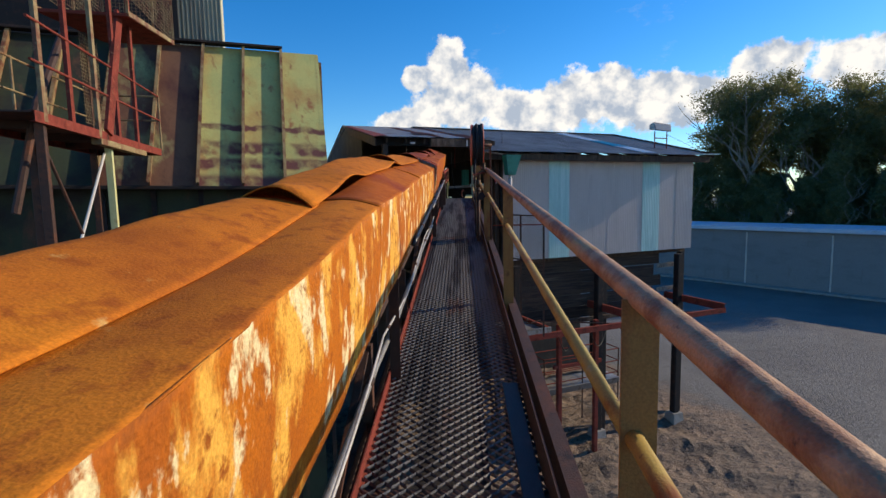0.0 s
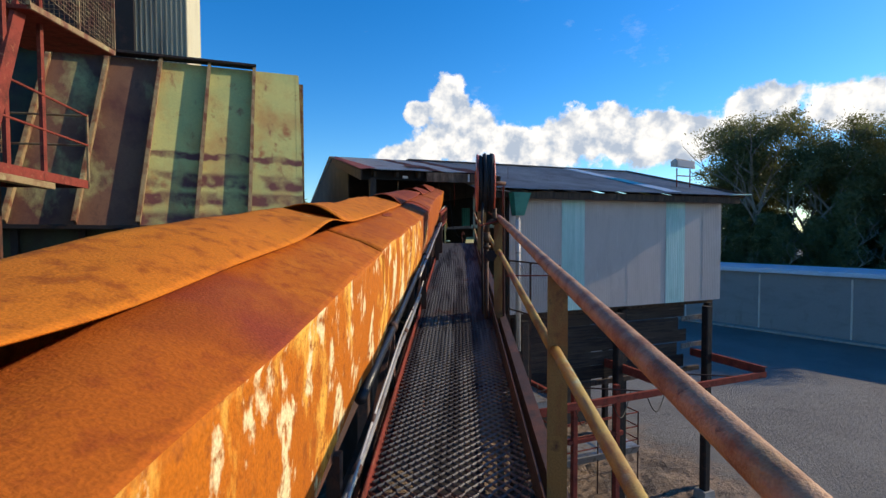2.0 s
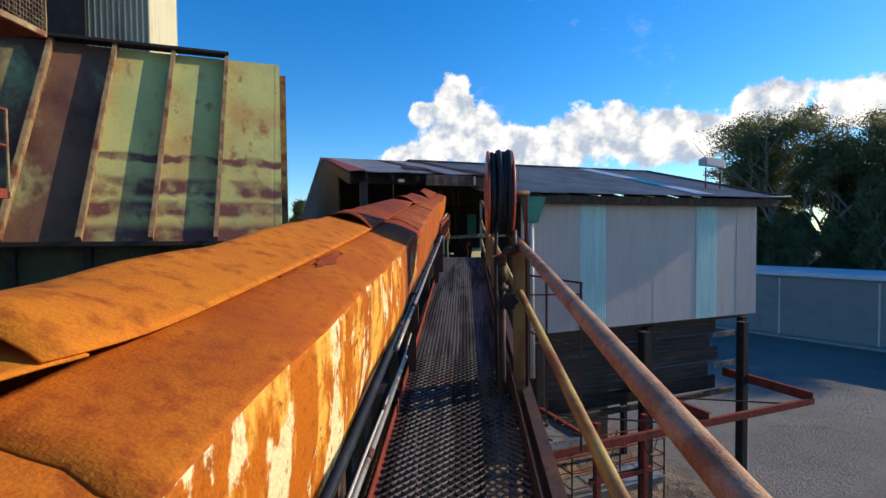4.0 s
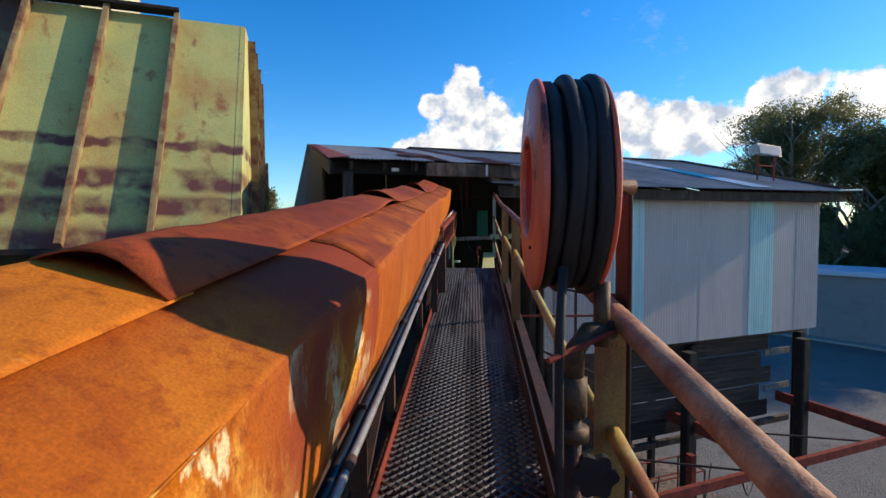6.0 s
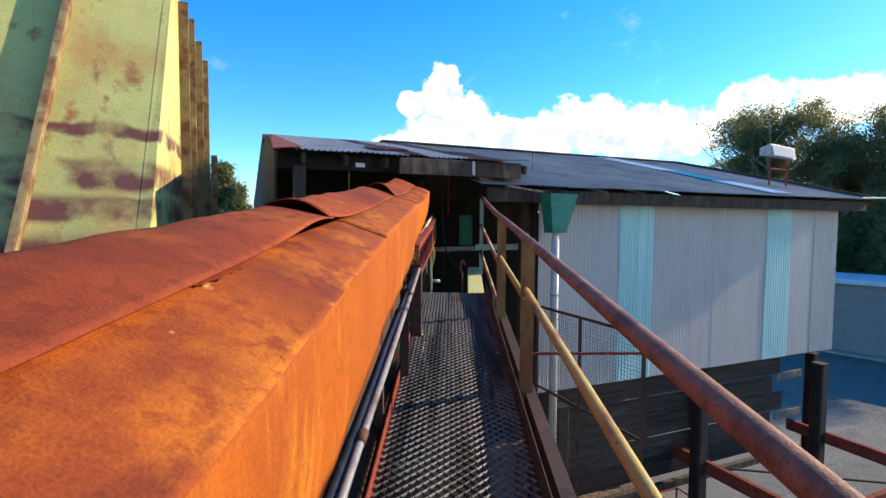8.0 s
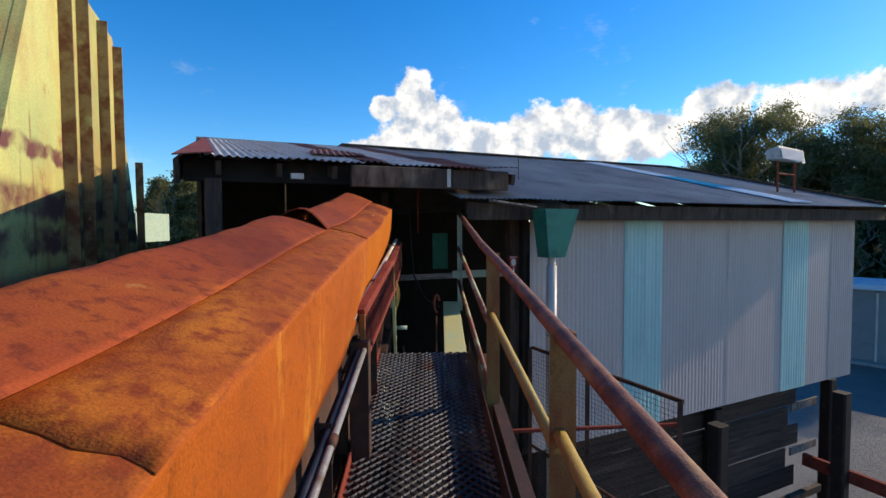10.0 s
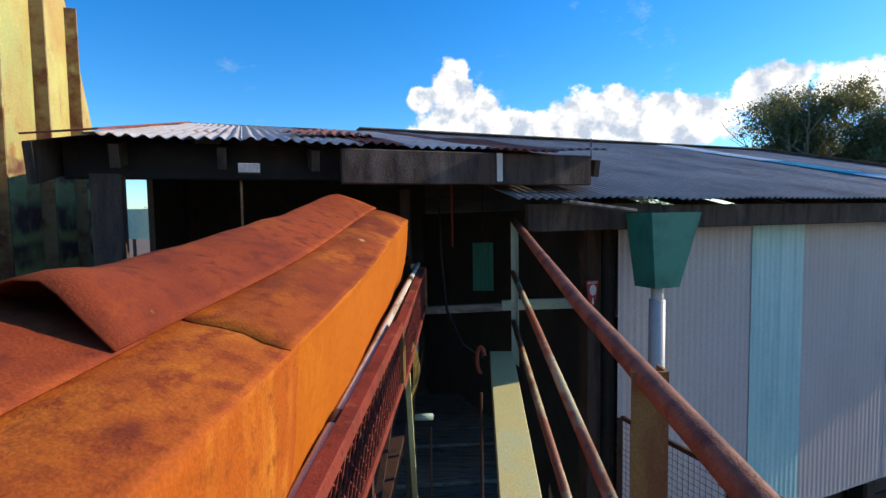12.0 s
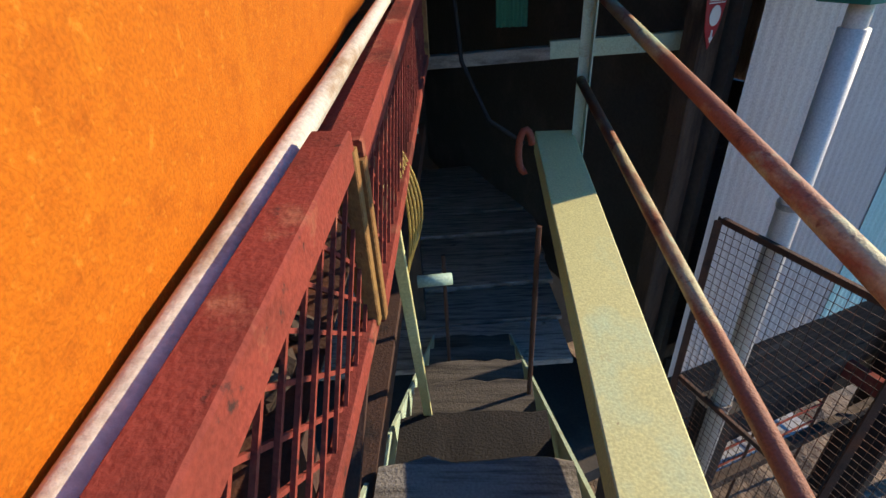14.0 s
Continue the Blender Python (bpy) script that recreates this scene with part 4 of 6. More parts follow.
def build_shed_roof():
    r = thing("shed_roof", "weathered grey corrugated roof with a pale patch strip", "roof")
    r["kind"] = "structure"
    # front pitch in lapped sheets, from ridge down to eaves
    ev, ez, rv, rz = 13.78, 2.56, 19.2, 3.93
    down = (uv(0, ev, ez) - uv(0, rv, rz))
    length = down.length
    u, k = 6.55, 0
    while u < 16.25:
        w = min(0.77, 16.28 - u)
        bm = bmesh.new()
        corrugated(bm, uv(u, rv, rz + 0.003 * (k % 2)), UX, down, w, length + 0.03 * noise.noise((k * 1.7, 0, 0)), 0.0762, 0.009, per=6, rows=6, wob=0.012)
        mat = M_ROOF
        part("roof_sheet", bm, mat, r)
        u += 0.762
        k += 1
    # back pitch
    bm = bmesh.new()
    slab(bm, [uv(3.9, rv, rz + 0.0), uv(16.25, rv, rz + 0.0), uv(16.25, 24.7, 2.5), uv(3.9, 24.7, 2.5)], 0.03)
    part("back_pitch", bm, M_ROOF, r)
    bm = bmesh.new()
    beam(bm, uv(6.6, rv, rz + 0.03), uv(16.28, rv, rz + 0.03), 0.30, 0.02, 0.004)
    part("ridge_cap", bm, M_ROOF, r)
    # pale sheet strip with a teal part, running down the pitch
    dn = down.normalized()
    lift = UX.cross(dn).normalized()
    lift = lift if lift.z > 0 else -lift
    o = uv(13.05, rv, rz) + dn * 0.1 + lift * 0.022
    bm = bmesh.new()
    corrugated(bm, o, UX, dn, 0.62, 2.5, 0.0762, 0.009, per=6)
    part("skylight_sheet", bm, M_WHITE, r, "white patch sheet")
    bm = bmesh.new()
    corrugated(bm, o + dn * 2.45 + lift * 0.004, UX, dn, 0.62, 1.5, 0.0762, 0.009, per=6)
    part("skylight_sheet", bm, M_SKYBLUE, r, "bright teal patch sheet")
    bm = bmesh.new()
    corrugated(bm, o + dn * 3.9 + lift * 0.008, UX, dn, 0.62, 1.45, 0.0762, 0.009, per=6)
    part("skylight_sheet", bm, M_WHITE, r, "white patch sheet")
    # teal flashing at the far eaves corner
    bm = bmesh.new()
    beam(bm, uv(15.6, 13.78, 2.575), uv(16.45, 13.78, 2.60), 0.20, 0.03, 0.004)
    part("flashing", bm, M_TEAL, r)
    bm = bmesh.new()
    beam(bm, uv(16.28, 13.8, 2.55), uv(16.28, 19.2, 3.92), 0.03, 0.16)
    part("barge_board", bm, M_TIMBER, r)


build_shed_roof()


def build_canopy():
    c = thing("canopy", "ragged corrugated canopy roof over the conveyor head", "canopy roof")
    c["kind"] = "structure"
    ev, ez, rv, rz = 13.85, 2.90, 18.9, 3.86
    down = uv(0, ev, ez) - uv(0, rv, rz)
    length = down.length
    dn = down.normalized()
    u = 3.98
    for k, (w, mat) in enumerate(((0.78, M_ZINC), (0.70, M_ZINC), (0.34, M_RUSTROOF), (0.62, M_ZINC), (0.50, M_RUSTROOF), (0.44, M_ROOF))):
        bm = bmesh.new()
        short = (0.0, 0.02, 0.25, 0.05, -0.05, 0.0)[k]
        corrugated(bm, uv(u, rv, rz + 0.004 * k), UX, dn, w + 0.03, length - short, 0.0762, 0.010, per=8, rows=8, wob=0.02 + 0.012 * (k > 1))
        part("roof_sheet", bm, mat, c, "rusted corrugated sheet" if mat is M_RUSTROOF else "weathered grey corrugated sheet")
        u += w
    # torn rusted sheet lying across
    bm = bmesh.new()
    o = uv(5.2, 15.3, 3.22)
    corrugated(bm, o, UX + VX * 0.15, dn - UX * 0.2, 0.7, 0.9, 0.0762, 0.010, per=6, rows=5, wob=0.06)
    part("torn_sheet", bm, M_RUSTROOF, c, "torn rusted sheet")
    # verge flashing on the open end
    bm = bmesh.new()
    slab(bm, [uv(3.72, ev, ez - 0.01), uv(4.06, ev, ez + 0.03), uv(4.06, rv, rz + 0.03), uv(3.98, rv, rz - 0.01)], 0.01)
    part("verge_flashing", bm, M_REDFLASH, c, "red rusted verge flashing")
    bm = bmesh.new()
    beam(bm, uv(3.75, ev + 0.02, 2.74), uv(3.95, rv, 3.72), 0.04, 0.22, 0.005)
    part("verge_board", bm, M_TIMBER, c)
    bm = bmesh.new()
    beam(bm, uv(5.35, 13.92, 2.765), uv(7.27, 13.92, 2.775), 0.06, 0.225, 0.008)
    part("fascia_beam", bm, M_TIMBER, c, "scorched timber fascia beam")
    # black stands for the roof's shadow on this set-back beam
    bm = bmesh.new()
    beam(bm, uv(3.80, 14.24, 2.80), uv(5.42, 14.24, 2.81), 0.06, 0.225, 0.008)
    part("wall_plate", bm, M_BLACK, c, "beam set back under the sheets, coloured black for shadow")
    bm = bmesh.new()
    beam(bm, uv(6.47, 13.882, 2.68), uv(6.47, 13.882, 2.88), 0.045, 0.006, 0.001, VX)
    part("strap", bm, M_PVC, c, "pale metal strap")
    for i in range(7):
        u = 4.1 + 0.55 * i
        bm = bmesh.new()
        beam(bm, uv(u, 13.98, 2.80), uv(u, 18.8, 3.74), 0.05, 0.13)
        part("rafter", bm, M_TIMBER, c)
    bm = bmesh.new()
    slab(bm, [uv(3.9, rv, rz - 0.02), uv(7.5, rv, rz - 0.02), uv(7.5, 24.6, 2.5), uv(3.9, 24.6, 2.5)], 0.03)
    part("back_pitch", bm, M_ROOF, c)
    # posts and side
    for u, v in ((4.05, 14.05), (4.05, 18.8), (7.7, 14.45)):
        bm = bmesh.new()
        beam(bm, uv(u, v, GROUND), uv(u, v, 2.70 if v < 16 else 3.6), 0.15, 0.15, 0.012, UX)
        part("post", bm, M_TIMBER, c, "dark timber post")
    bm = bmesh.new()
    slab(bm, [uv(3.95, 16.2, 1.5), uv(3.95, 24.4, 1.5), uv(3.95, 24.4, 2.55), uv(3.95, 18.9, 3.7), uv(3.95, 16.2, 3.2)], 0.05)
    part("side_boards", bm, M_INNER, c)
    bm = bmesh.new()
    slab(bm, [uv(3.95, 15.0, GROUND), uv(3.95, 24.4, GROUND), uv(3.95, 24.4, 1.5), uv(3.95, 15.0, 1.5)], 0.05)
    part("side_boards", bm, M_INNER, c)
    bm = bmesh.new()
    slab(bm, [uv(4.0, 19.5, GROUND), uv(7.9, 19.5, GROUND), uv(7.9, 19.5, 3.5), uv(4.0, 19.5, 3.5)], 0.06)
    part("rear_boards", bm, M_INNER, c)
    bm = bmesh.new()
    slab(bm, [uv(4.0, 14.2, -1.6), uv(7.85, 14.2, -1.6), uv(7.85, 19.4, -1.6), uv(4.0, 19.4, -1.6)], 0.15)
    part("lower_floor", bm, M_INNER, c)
    bm = bmesh.new()
    beam(bm, uv(6.72, 13.93, 2.42), uv(8.0, 13.93, 2.42), 0.05, 0.20, 0.006)
    part("lintel", bm, M_TIMBER, c)


build_canopy()

# ---------------------------------------------------------------- green hopper, tower


def build_hopper():
    h = thing("hopper", "large green steel hopper with ribbed leaning sides and rust bands", "hopper")
    T = lambda i: Vector((-4.79, 14.51, 5.24)) + Vector((-0.80, -0.505, -0.05)) * (i - 1)
    B = lambda i: Vector((-4.22, 12.75, 1.56)) + Vector((-0.83, -0.47, 0.01)) * (i - 1)
    n = (T(1) - T(0)).cross(B(0) - T(0)).normalized()
    n = n if n.y < 0 else -n
    bays = 8
    for i in range(bays):
        bm = bmesh.new()
        slab(bm, [B(i + 1), B(i), T(i), T(i + 1)], 0.012)
        part("panel", bm, M_HOPPER if i < 3 else M_HOPPER_RUST if i < 5 else M_HOPBASE, h)
    for i in range(1, bays + 1):
        bm = bmesh.new()
        d = (T(0) - T(1)).normalized()
        p, q = B(i) + n * 0.006, T(i) + n * 0.006
        w = d * 0.012
        f = n * 0.15
        loft(bm, [[p - w, p + w, p + w + f, p - w + f], [q - w, q + w, q + w + f, q - w + f]])
        rib = part("rib", bm, M_RIB, h, "rusted angle rib")
        bm = bmesh.new()
        g = -d * 0.06
        loft(bm, [[p + f, p + f + g, p + f + g + n * 0.01, p + f + n * 0.01], [q + f, q + f + g, q + f + g + n * 0.01, q + f + n * 0.01]])
        part("rib_flange", bm, M_RIB, rib)
    # sunlit side: a trapezoid whose rear edge leans forward
    back = Vector((-0.350, 0.937, 0))
    side_n = Vector((0.937, 0.350, 0))
    t0, b0s = Vector((-3.92, 15.05, 5.28)), Vector((-3.28, 13.30, 1.6))
    top_at, low_at = (0.0, 1.1, 2.1, 3.15), (0.0, 2.6, 4.6, 6.9)
    for i in range(3):
        bm = bmesh.new()
        slab(bm, [b0s + back * low_at[i], b0s + back * low_at[i + 1], t0 + back * top_at[i + 1], t0 + back * top_at[i]], 0.012)
        part("panel", bm, M_HOPPER, h)
    for s0, zt in ((0.45, 5.20), (1.15, 5.22), (2.15, 5.20), (3.12, 5.15), (4.75, 3.5)):
        bm = bmesh.new()
        f, w = side_n * 0.13, back * 0.014
        q = t0 + back * s0
        q.z = zt
        p = Vector((q.x, q.y, 1.6)) - back * (0.45 if s0 < 0.1 else 0.0)
        if s0 < 0.1:
            p = b0s.copy()
        loft(bm, [[p - w, p + w, p + w + f, p - w + f], [q - w, q + w, q + w + f, q - w + f]])
        part("rib", bm, M_RIB, h, "rusted angle rib")
    bm = bmesh.new()
    slab(bm, [B(0) + n * 0.004, b0s + n * 0.004, t0 + n * 0.004, T(0) + n * 0.004], 0.014)
    part("corner_strip", bm, M_HOPPER, h)
    e_top, e_low = back * 3.15, back * 6.9
    bm = bmesh.new()
    slab(bm, [b0s + e_low, B(bays) + e_low, T(bays) + e_top, t0 + e_top], 0.012)
    part("panel", bm, M_HOPPER, h)
    bm = bmesh.new()
    slab(bm, [T(0), t0 + e_top, T(bays) + e_top, T(bays)], 0.02)
    part("lid", bm, M_BLACK, h)
    # black capping along the top
    bm = bmesh.new()
    beam(bm, T(1) + Z * 0.03 + n * 0.09, T(bays) + Z * 0.03 + n * 0.09, 0.28, 0.06, 0.01)
    part("capping", bm, M_BLACK, h, "black capping strip")
    bm = bmesh.new()
    beam(bm, B(0) - Z * 0.04, B(bays) - Z * 0.04, 0.16, 0.08, 0.008)
    part("bottom_beam", bm, M_BLACK, h)
    bm = bmesh.new()
    beam(bm, B(0) - Z * 0.04, B(0) + back * 6.9 - Z * 0.04, 0.16, 0.08, 0.008)
    part("bottom_beam", bm, M_BLACK, h)
    # base below
    b0, b1 = B(0) + back * 0.35 + Vector((-0.2, -0.1, 0)), B(bays) + back * 0.35
    foot = lambda p: Vector((p.x, p.y, GROUND))
    ring = [b0, b0 + back * 6.3, b1 + back * 6.3, b1]
    bm = bmesh.new()
    loft(bm, [[foot(p) for p in ring], [Vector((p.x, p.y, 1.55)) for p in ring]])
    part("base", bm, M_HOPBASE, h, "dark green plated base")
    for i in range(bays):
        bm = bmesh.new()
        p = B(i) + back * 0.28
        beam(bm, (p.x, p.y, GROUND), (p.x, p.y, 1.5), 0.10, 0.10, 0, UX)
        part("base_post", bm, M_BLACK, h)


build_hopper()


def build_tower():
    t = thing("tower", "tall sheet-clad tower with a cream sunlit side", "tower")
    c = uv(0.10, 15.5, 4.9)
    bm = bmesh.new()
    corrugated(bm, c + Z * 9, -UX, -Z, 1.05, 9.0, 0.10, 0.012, per=6)
    part("front_sheet", bm, M_TOWER, t)
    bm = bmesh.new()
    corrugated(bm, c + Z * 9, VX, -Z, 4.5, 9.0, 0.20, 0.006, per=4)
    part("side_sheet", bm, M_CREAM, t, "cream side sheet")
    bm = bmesh.new()
    slab(bm, [c - UX * 1.02 - VX * 0.25, c - UX * 1.02 - VX * 0.25 + Z * 9, c - UX * 6 - VX * 0.25 + Z * 9, c - UX * 6 - VX * 0.25], 0.1)
    part("dark_front", bm, M_BLACK, t)
    bm = bmesh.new()
    slab(bm, [c + VX * 4.5, c + VX * 4.5 + Z * 9, c + VX * 4.5 - UX * 6 + Z * 9, c + VX * 4.5 - UX * 6], 0.1)
    part("back_sheet", bm, M_TOWER, t)
    bm = bmesh.new()
    slab(bm, [c + Z * 9, c + VX * 4.5 + Z * 9, c + VX * 4.5 - UX * 6 + Z * 9, c - UX * 6 + Z * 9], 0.1)
    part("top", bm, M_TOWER, t)
    bm = bmesh.new()
    slab(bm, [c - UX * 6, c - UX * 6 + VX * 4.5, c - UX * 6 + VX * 4.5 + Z * 9, c - UX * 6 + Z * 9], 0.1)
    part("far_side", bm, M_TOWER, t)


build_tower()

# ---------------------------------------------------------------- far building and trees


def build_warehouse():
    w = thing("warehouse", "long low white panelled warehouse across the yard", "warehouse")
    a, b = Vector((14.0, 61.6, 0)), Vector((56.0, 10.0, 0))
    d = (b - a).normalized()
    nrm = Vector((d.y, -d.x, 0))
    nrm = nrm if nrm.dot(Vector((-1, -1, 0))) > 0 else -nrm
    L = (b - a).length
    step = 6.4
    k = 0
    while k * step < L:
        s, e = k * step, min((k + 1) * step, L)
        bm = bmesh.new()
        slab(bm, [a + d * (s + 0.02) + Z * GROUND, a + d * (e - 0.02) + Z * GROUND, a + d * (e - 0.02) + Z * -2.22, a + d * (s + 0.02) + Z * -2.22], 0.12)
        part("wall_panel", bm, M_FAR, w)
        bm = bmesh.new()
        p = a + d * s + nrm * 0.05
        beam(bm, p + Z * GROUND, p + Z * -2.4, 0.12, 0.06)
        part("joint_cover", bm, M_PVC, w)
        k += 1
    bm = bmesh.new()
    beam(bm, a + Z * -2.05 + nrm * 0.25, b + Z * -2.05 + nrm * 0.25, 0.4, 0.30, 0.05)
    part("gutter", bm, M_FARTRIM, w, "pale blue gutter fascia")
    bm = bmesh.new()
    slab(bm, [a + Z * -1.85 + nrm * 0.4, b + Z * -1.85 + nrm * 0.4, b + Z * -1.72 - nrm * 4, a + Z * -1.72 - nrm * 4], 0.1)
    part("roof", bm, M_FARTRIM, w)
    bm = bmesh.new()
    beam(bm, a + Z * (GROUND + 0.09) + nrm * 0.5, b + Z * (GROUND + 0.09) + nrm * 0.5, 1.0, 0.18, 0.03)
    part("plinth", bm, M_CONC, w)


build_warehouse()


def build_tree(seed, height, spread, leaf, clumps, per, name, label, bushy=False):
    rnd = random.Random(seed)
    t = thing(name, label, "tree", "gum trees beyond the yard")
    bm = bmesh.new()
    ends = []

    def limb(p, d, length, r, depth):
        pts, rad = [p], [r]
        for i in range(5):
            d = (d + Vector((rnd.uniform(-.22, .22), rnd.uniform(-.22, .22), rnd.uniform(-.03, .16)))).normalized()
            p = p + d * length / 5
            pts.append(p)
            rad.append(r * (1 - 0.14 * (i + 1)))
        tube(bm, pts, rad, 6)
        if depth == 0 or r < 0.03:
            ends.extend((pts[-1], pts[-2], pts[-3]))
            return
        for j in range(3 if depth > 1 else 3):
            a = rnd.uniform(0, 6.28)
            q = pts[rnd.choice((3, 4, 5))]
            nd = (d * 0.8 + Vector((math.cos(a), math.sin(a), 0.25)) * rnd.uniform(0.5, 0.95) * spread).normalized()
            limb(q, nd, length * rnd.uniform(0.52, 0.72), r * 0.55, depth - 1)

    limb(Vector((0, 0, -0.4)), Vector((0, 0, 1)), height * 0.46, height * 0.016, 3)
    part("trunk", bm, M_BARK, t, "pale trunk with forking limbs")
    verts, faces = [], []
    ends = [e for e in ends if math.hypot(e.x, e.y) < height * 0.27 and e.z > height * 0.55]
    if bushy:
        # foliage from the ground up, in uneven tiers
        ends = []
        for i in range(clumps):
            f = rnd.uniform(0.03, 1.0) ** 0.9
            rr = height * (0.24 - 0.17 * f * f) * rnd.uniform(0.35, 1.0) * (0.8 + 0.3 * math.sin(f * 17 + seed))
            a = rnd.uniform(0, 6.28)
            ends.append(Vector((rr * math.cos(a), rr * math.sin(a), height * f)))
    else:
        # rounded lobes of foliage under the top of the crown
        for i in range(11):
            a, q = rnd.uniform(0, 6.28), math.sqrt(rnd.uniform(0.0, 1.0))
            rr = height * 0.20 * q
            lobe = Vector((rr * math.cos(a), rr * math.sin(a), height * (0.95 - 0.26 * q * q - rnd.uniform(0.0, 0.20))))
            for j in range(12):
                ends.append(lobe + Vector((rnd.gauss(0, 1), rnd.gauss(0, 1), rnd.gauss(0, 0.7))) * height * 0.036)
    rnd.shuffle(ends)
    for e in ends[:clumps]:
        cr = height * rnd.uniform(0.030, 0.058)
        for i in range(per):
            o = Vector((rnd.gauss(0, 1), rnd.gauss(0, 1), rnd.gauss(0, 0.62))) * cr * 0.62
            c = e + o
            a = rnd.uniform(0, 6.28)
            dirn = Vector((math.cos(a) * 0.7, math.sin(a) * 0.7, rnd.uniform(-1.1, 0.2))).normalized()
            sidev = dirn.cross(Vector((rnd.uniform(-1, 1), rnd.uniform(-1, 1), rnd.uniform(-1, 1)))).normalized()
            l, w = leaf * rnd.uniform(0.7, 1.4), leaf * rnd.uniform(0.16, 0.30)
            k = len(verts)
            verts += [c - dirn * l * .5, c + sidev * w, c + dirn * l * .5, c - sidev * w]
            faces.append((k, k + 1, k + 2, k + 3))
    me = bpy.data.meshes.new("crown")
    me.from_pydata([tuple(v) for v in verts], [], faces)
    me.materials.append(M_LEAF)
    ob = new("crown", me)
    ob.parent = t
    return t


def build_trees():
    rnd = random.Random(5)
    kinds = [build_tree(3, 26.5, 0.9, 0.36, 190, 80, "gum_tree", "tall gum tree with an open dark crown"),
             build_tree(8, 23.5, 1.0, 0.36, 190, 80, "gum_tree", "spreading gum tree with clumped foliage"),
             build_tree(14, 17, 1.0, 0.50, 330, 70, "gum_tree", "dense bushy gum tree", True)]
    spots = []
    # row behind the warehouse
    for k in range(11):
        f = k / 10
        x = 39 + 27 * f + rnd.uniform(-1.5, 1.5)
        y = 76 - 25 * f + rnd.uniform(-2, 2)
        spots.append((x, y, k % 2, rnd.uniform(0.86, 1.0) * (1.0 - 0.05 * f)))
        spots.append((x - 1 + rnd.uniform(-1, 1), y - 3 + rnd.uniform(-1, 1), 2, rnd.uniform(0.56, 0.78)))
        spots.append((x - 5 + rnd.uniform(-1, 1), y - 6 + rnd.uniform(-1, 1), 2, rnd.uniform(0.58, 0.78)))
        spots.append((x - 4 + rnd.uniform(-1, 1), y - 9 + rnd.uniform(-1, 1), 2, rnd.uniform(0.42, 0.56)))
        spots.append((x + 4 + rnd.uniform(-2, 2), y + 7 + rnd.uniform(-2, 2), (k + 1) % 2, rnd.uniform(0.70, 0.84)))
        spots.append((x + 2 + rnd.uniform(-1, 1), y + 3 + rnd.uniform(-1, 1), 2, rnd.uniform(0.60, 0.76)))
    # low crowns far behind the shed and beyond the hopper
    for x, y, k, s in ((-1.5, 105, 0, 0.84), (13, 105, 1, 0.88), (5, 125, 2, 1.2), (35, 104, 1, 0.85), (-36, 86, 2, 1.05), (-43, 92, 2, 1.0), (-30, 95, 2, 0.85), (-33, 84, 2, 0.85), (-39, 88, 2, 0.8), (-26, 98, 2, 0.7), (-52, 96, 1, 0.6), (-62, 88, 2, 0.8),
                       (24, 110, 2, 1.2), (-22, 120, 2, 0.75)):
        spots.append((x, y, k, s))
    first = [True] * 3
    for x, y, k, s in spots:
        m = pose(x, y, GROUND, 0, 0, rnd.uniform(0, 360)) @ Matrix.Scale(s, 4)
        if first[k]:
            kinds[k].matrix_basis = m
            first[k] = False
        else:
            o = copy_thing(kinds[k], pose(0, 0, 0))
            o.matrix_basis = m


build_trees()

# ---------------------------------------------------------------- hose reel on the handrail


def lathe(bm, axis_o, profile, seg=48):
    """Turn a profile of (x along the axis, radius) round the x axis through axis_o."""
    o = Vector(axis_o)
    rings = []
    for i in range(seg):
        a = 2 * math.pi * i / seg
        rings.append([o + Vector((x, r * math.cos(a), r * math.sin(a))) for x, r in profile])
    vs = [[bm.verts.new(v) for v in r] for r in rings]
    n = len(profile)
    for i in range(seg):
        a, b = vs[i], vs[(i + 1) % seg]
        for j in range(n):
            k = (j + 1) % n
            bm.faces.new((a[j], b[j], b[k], a[k]))


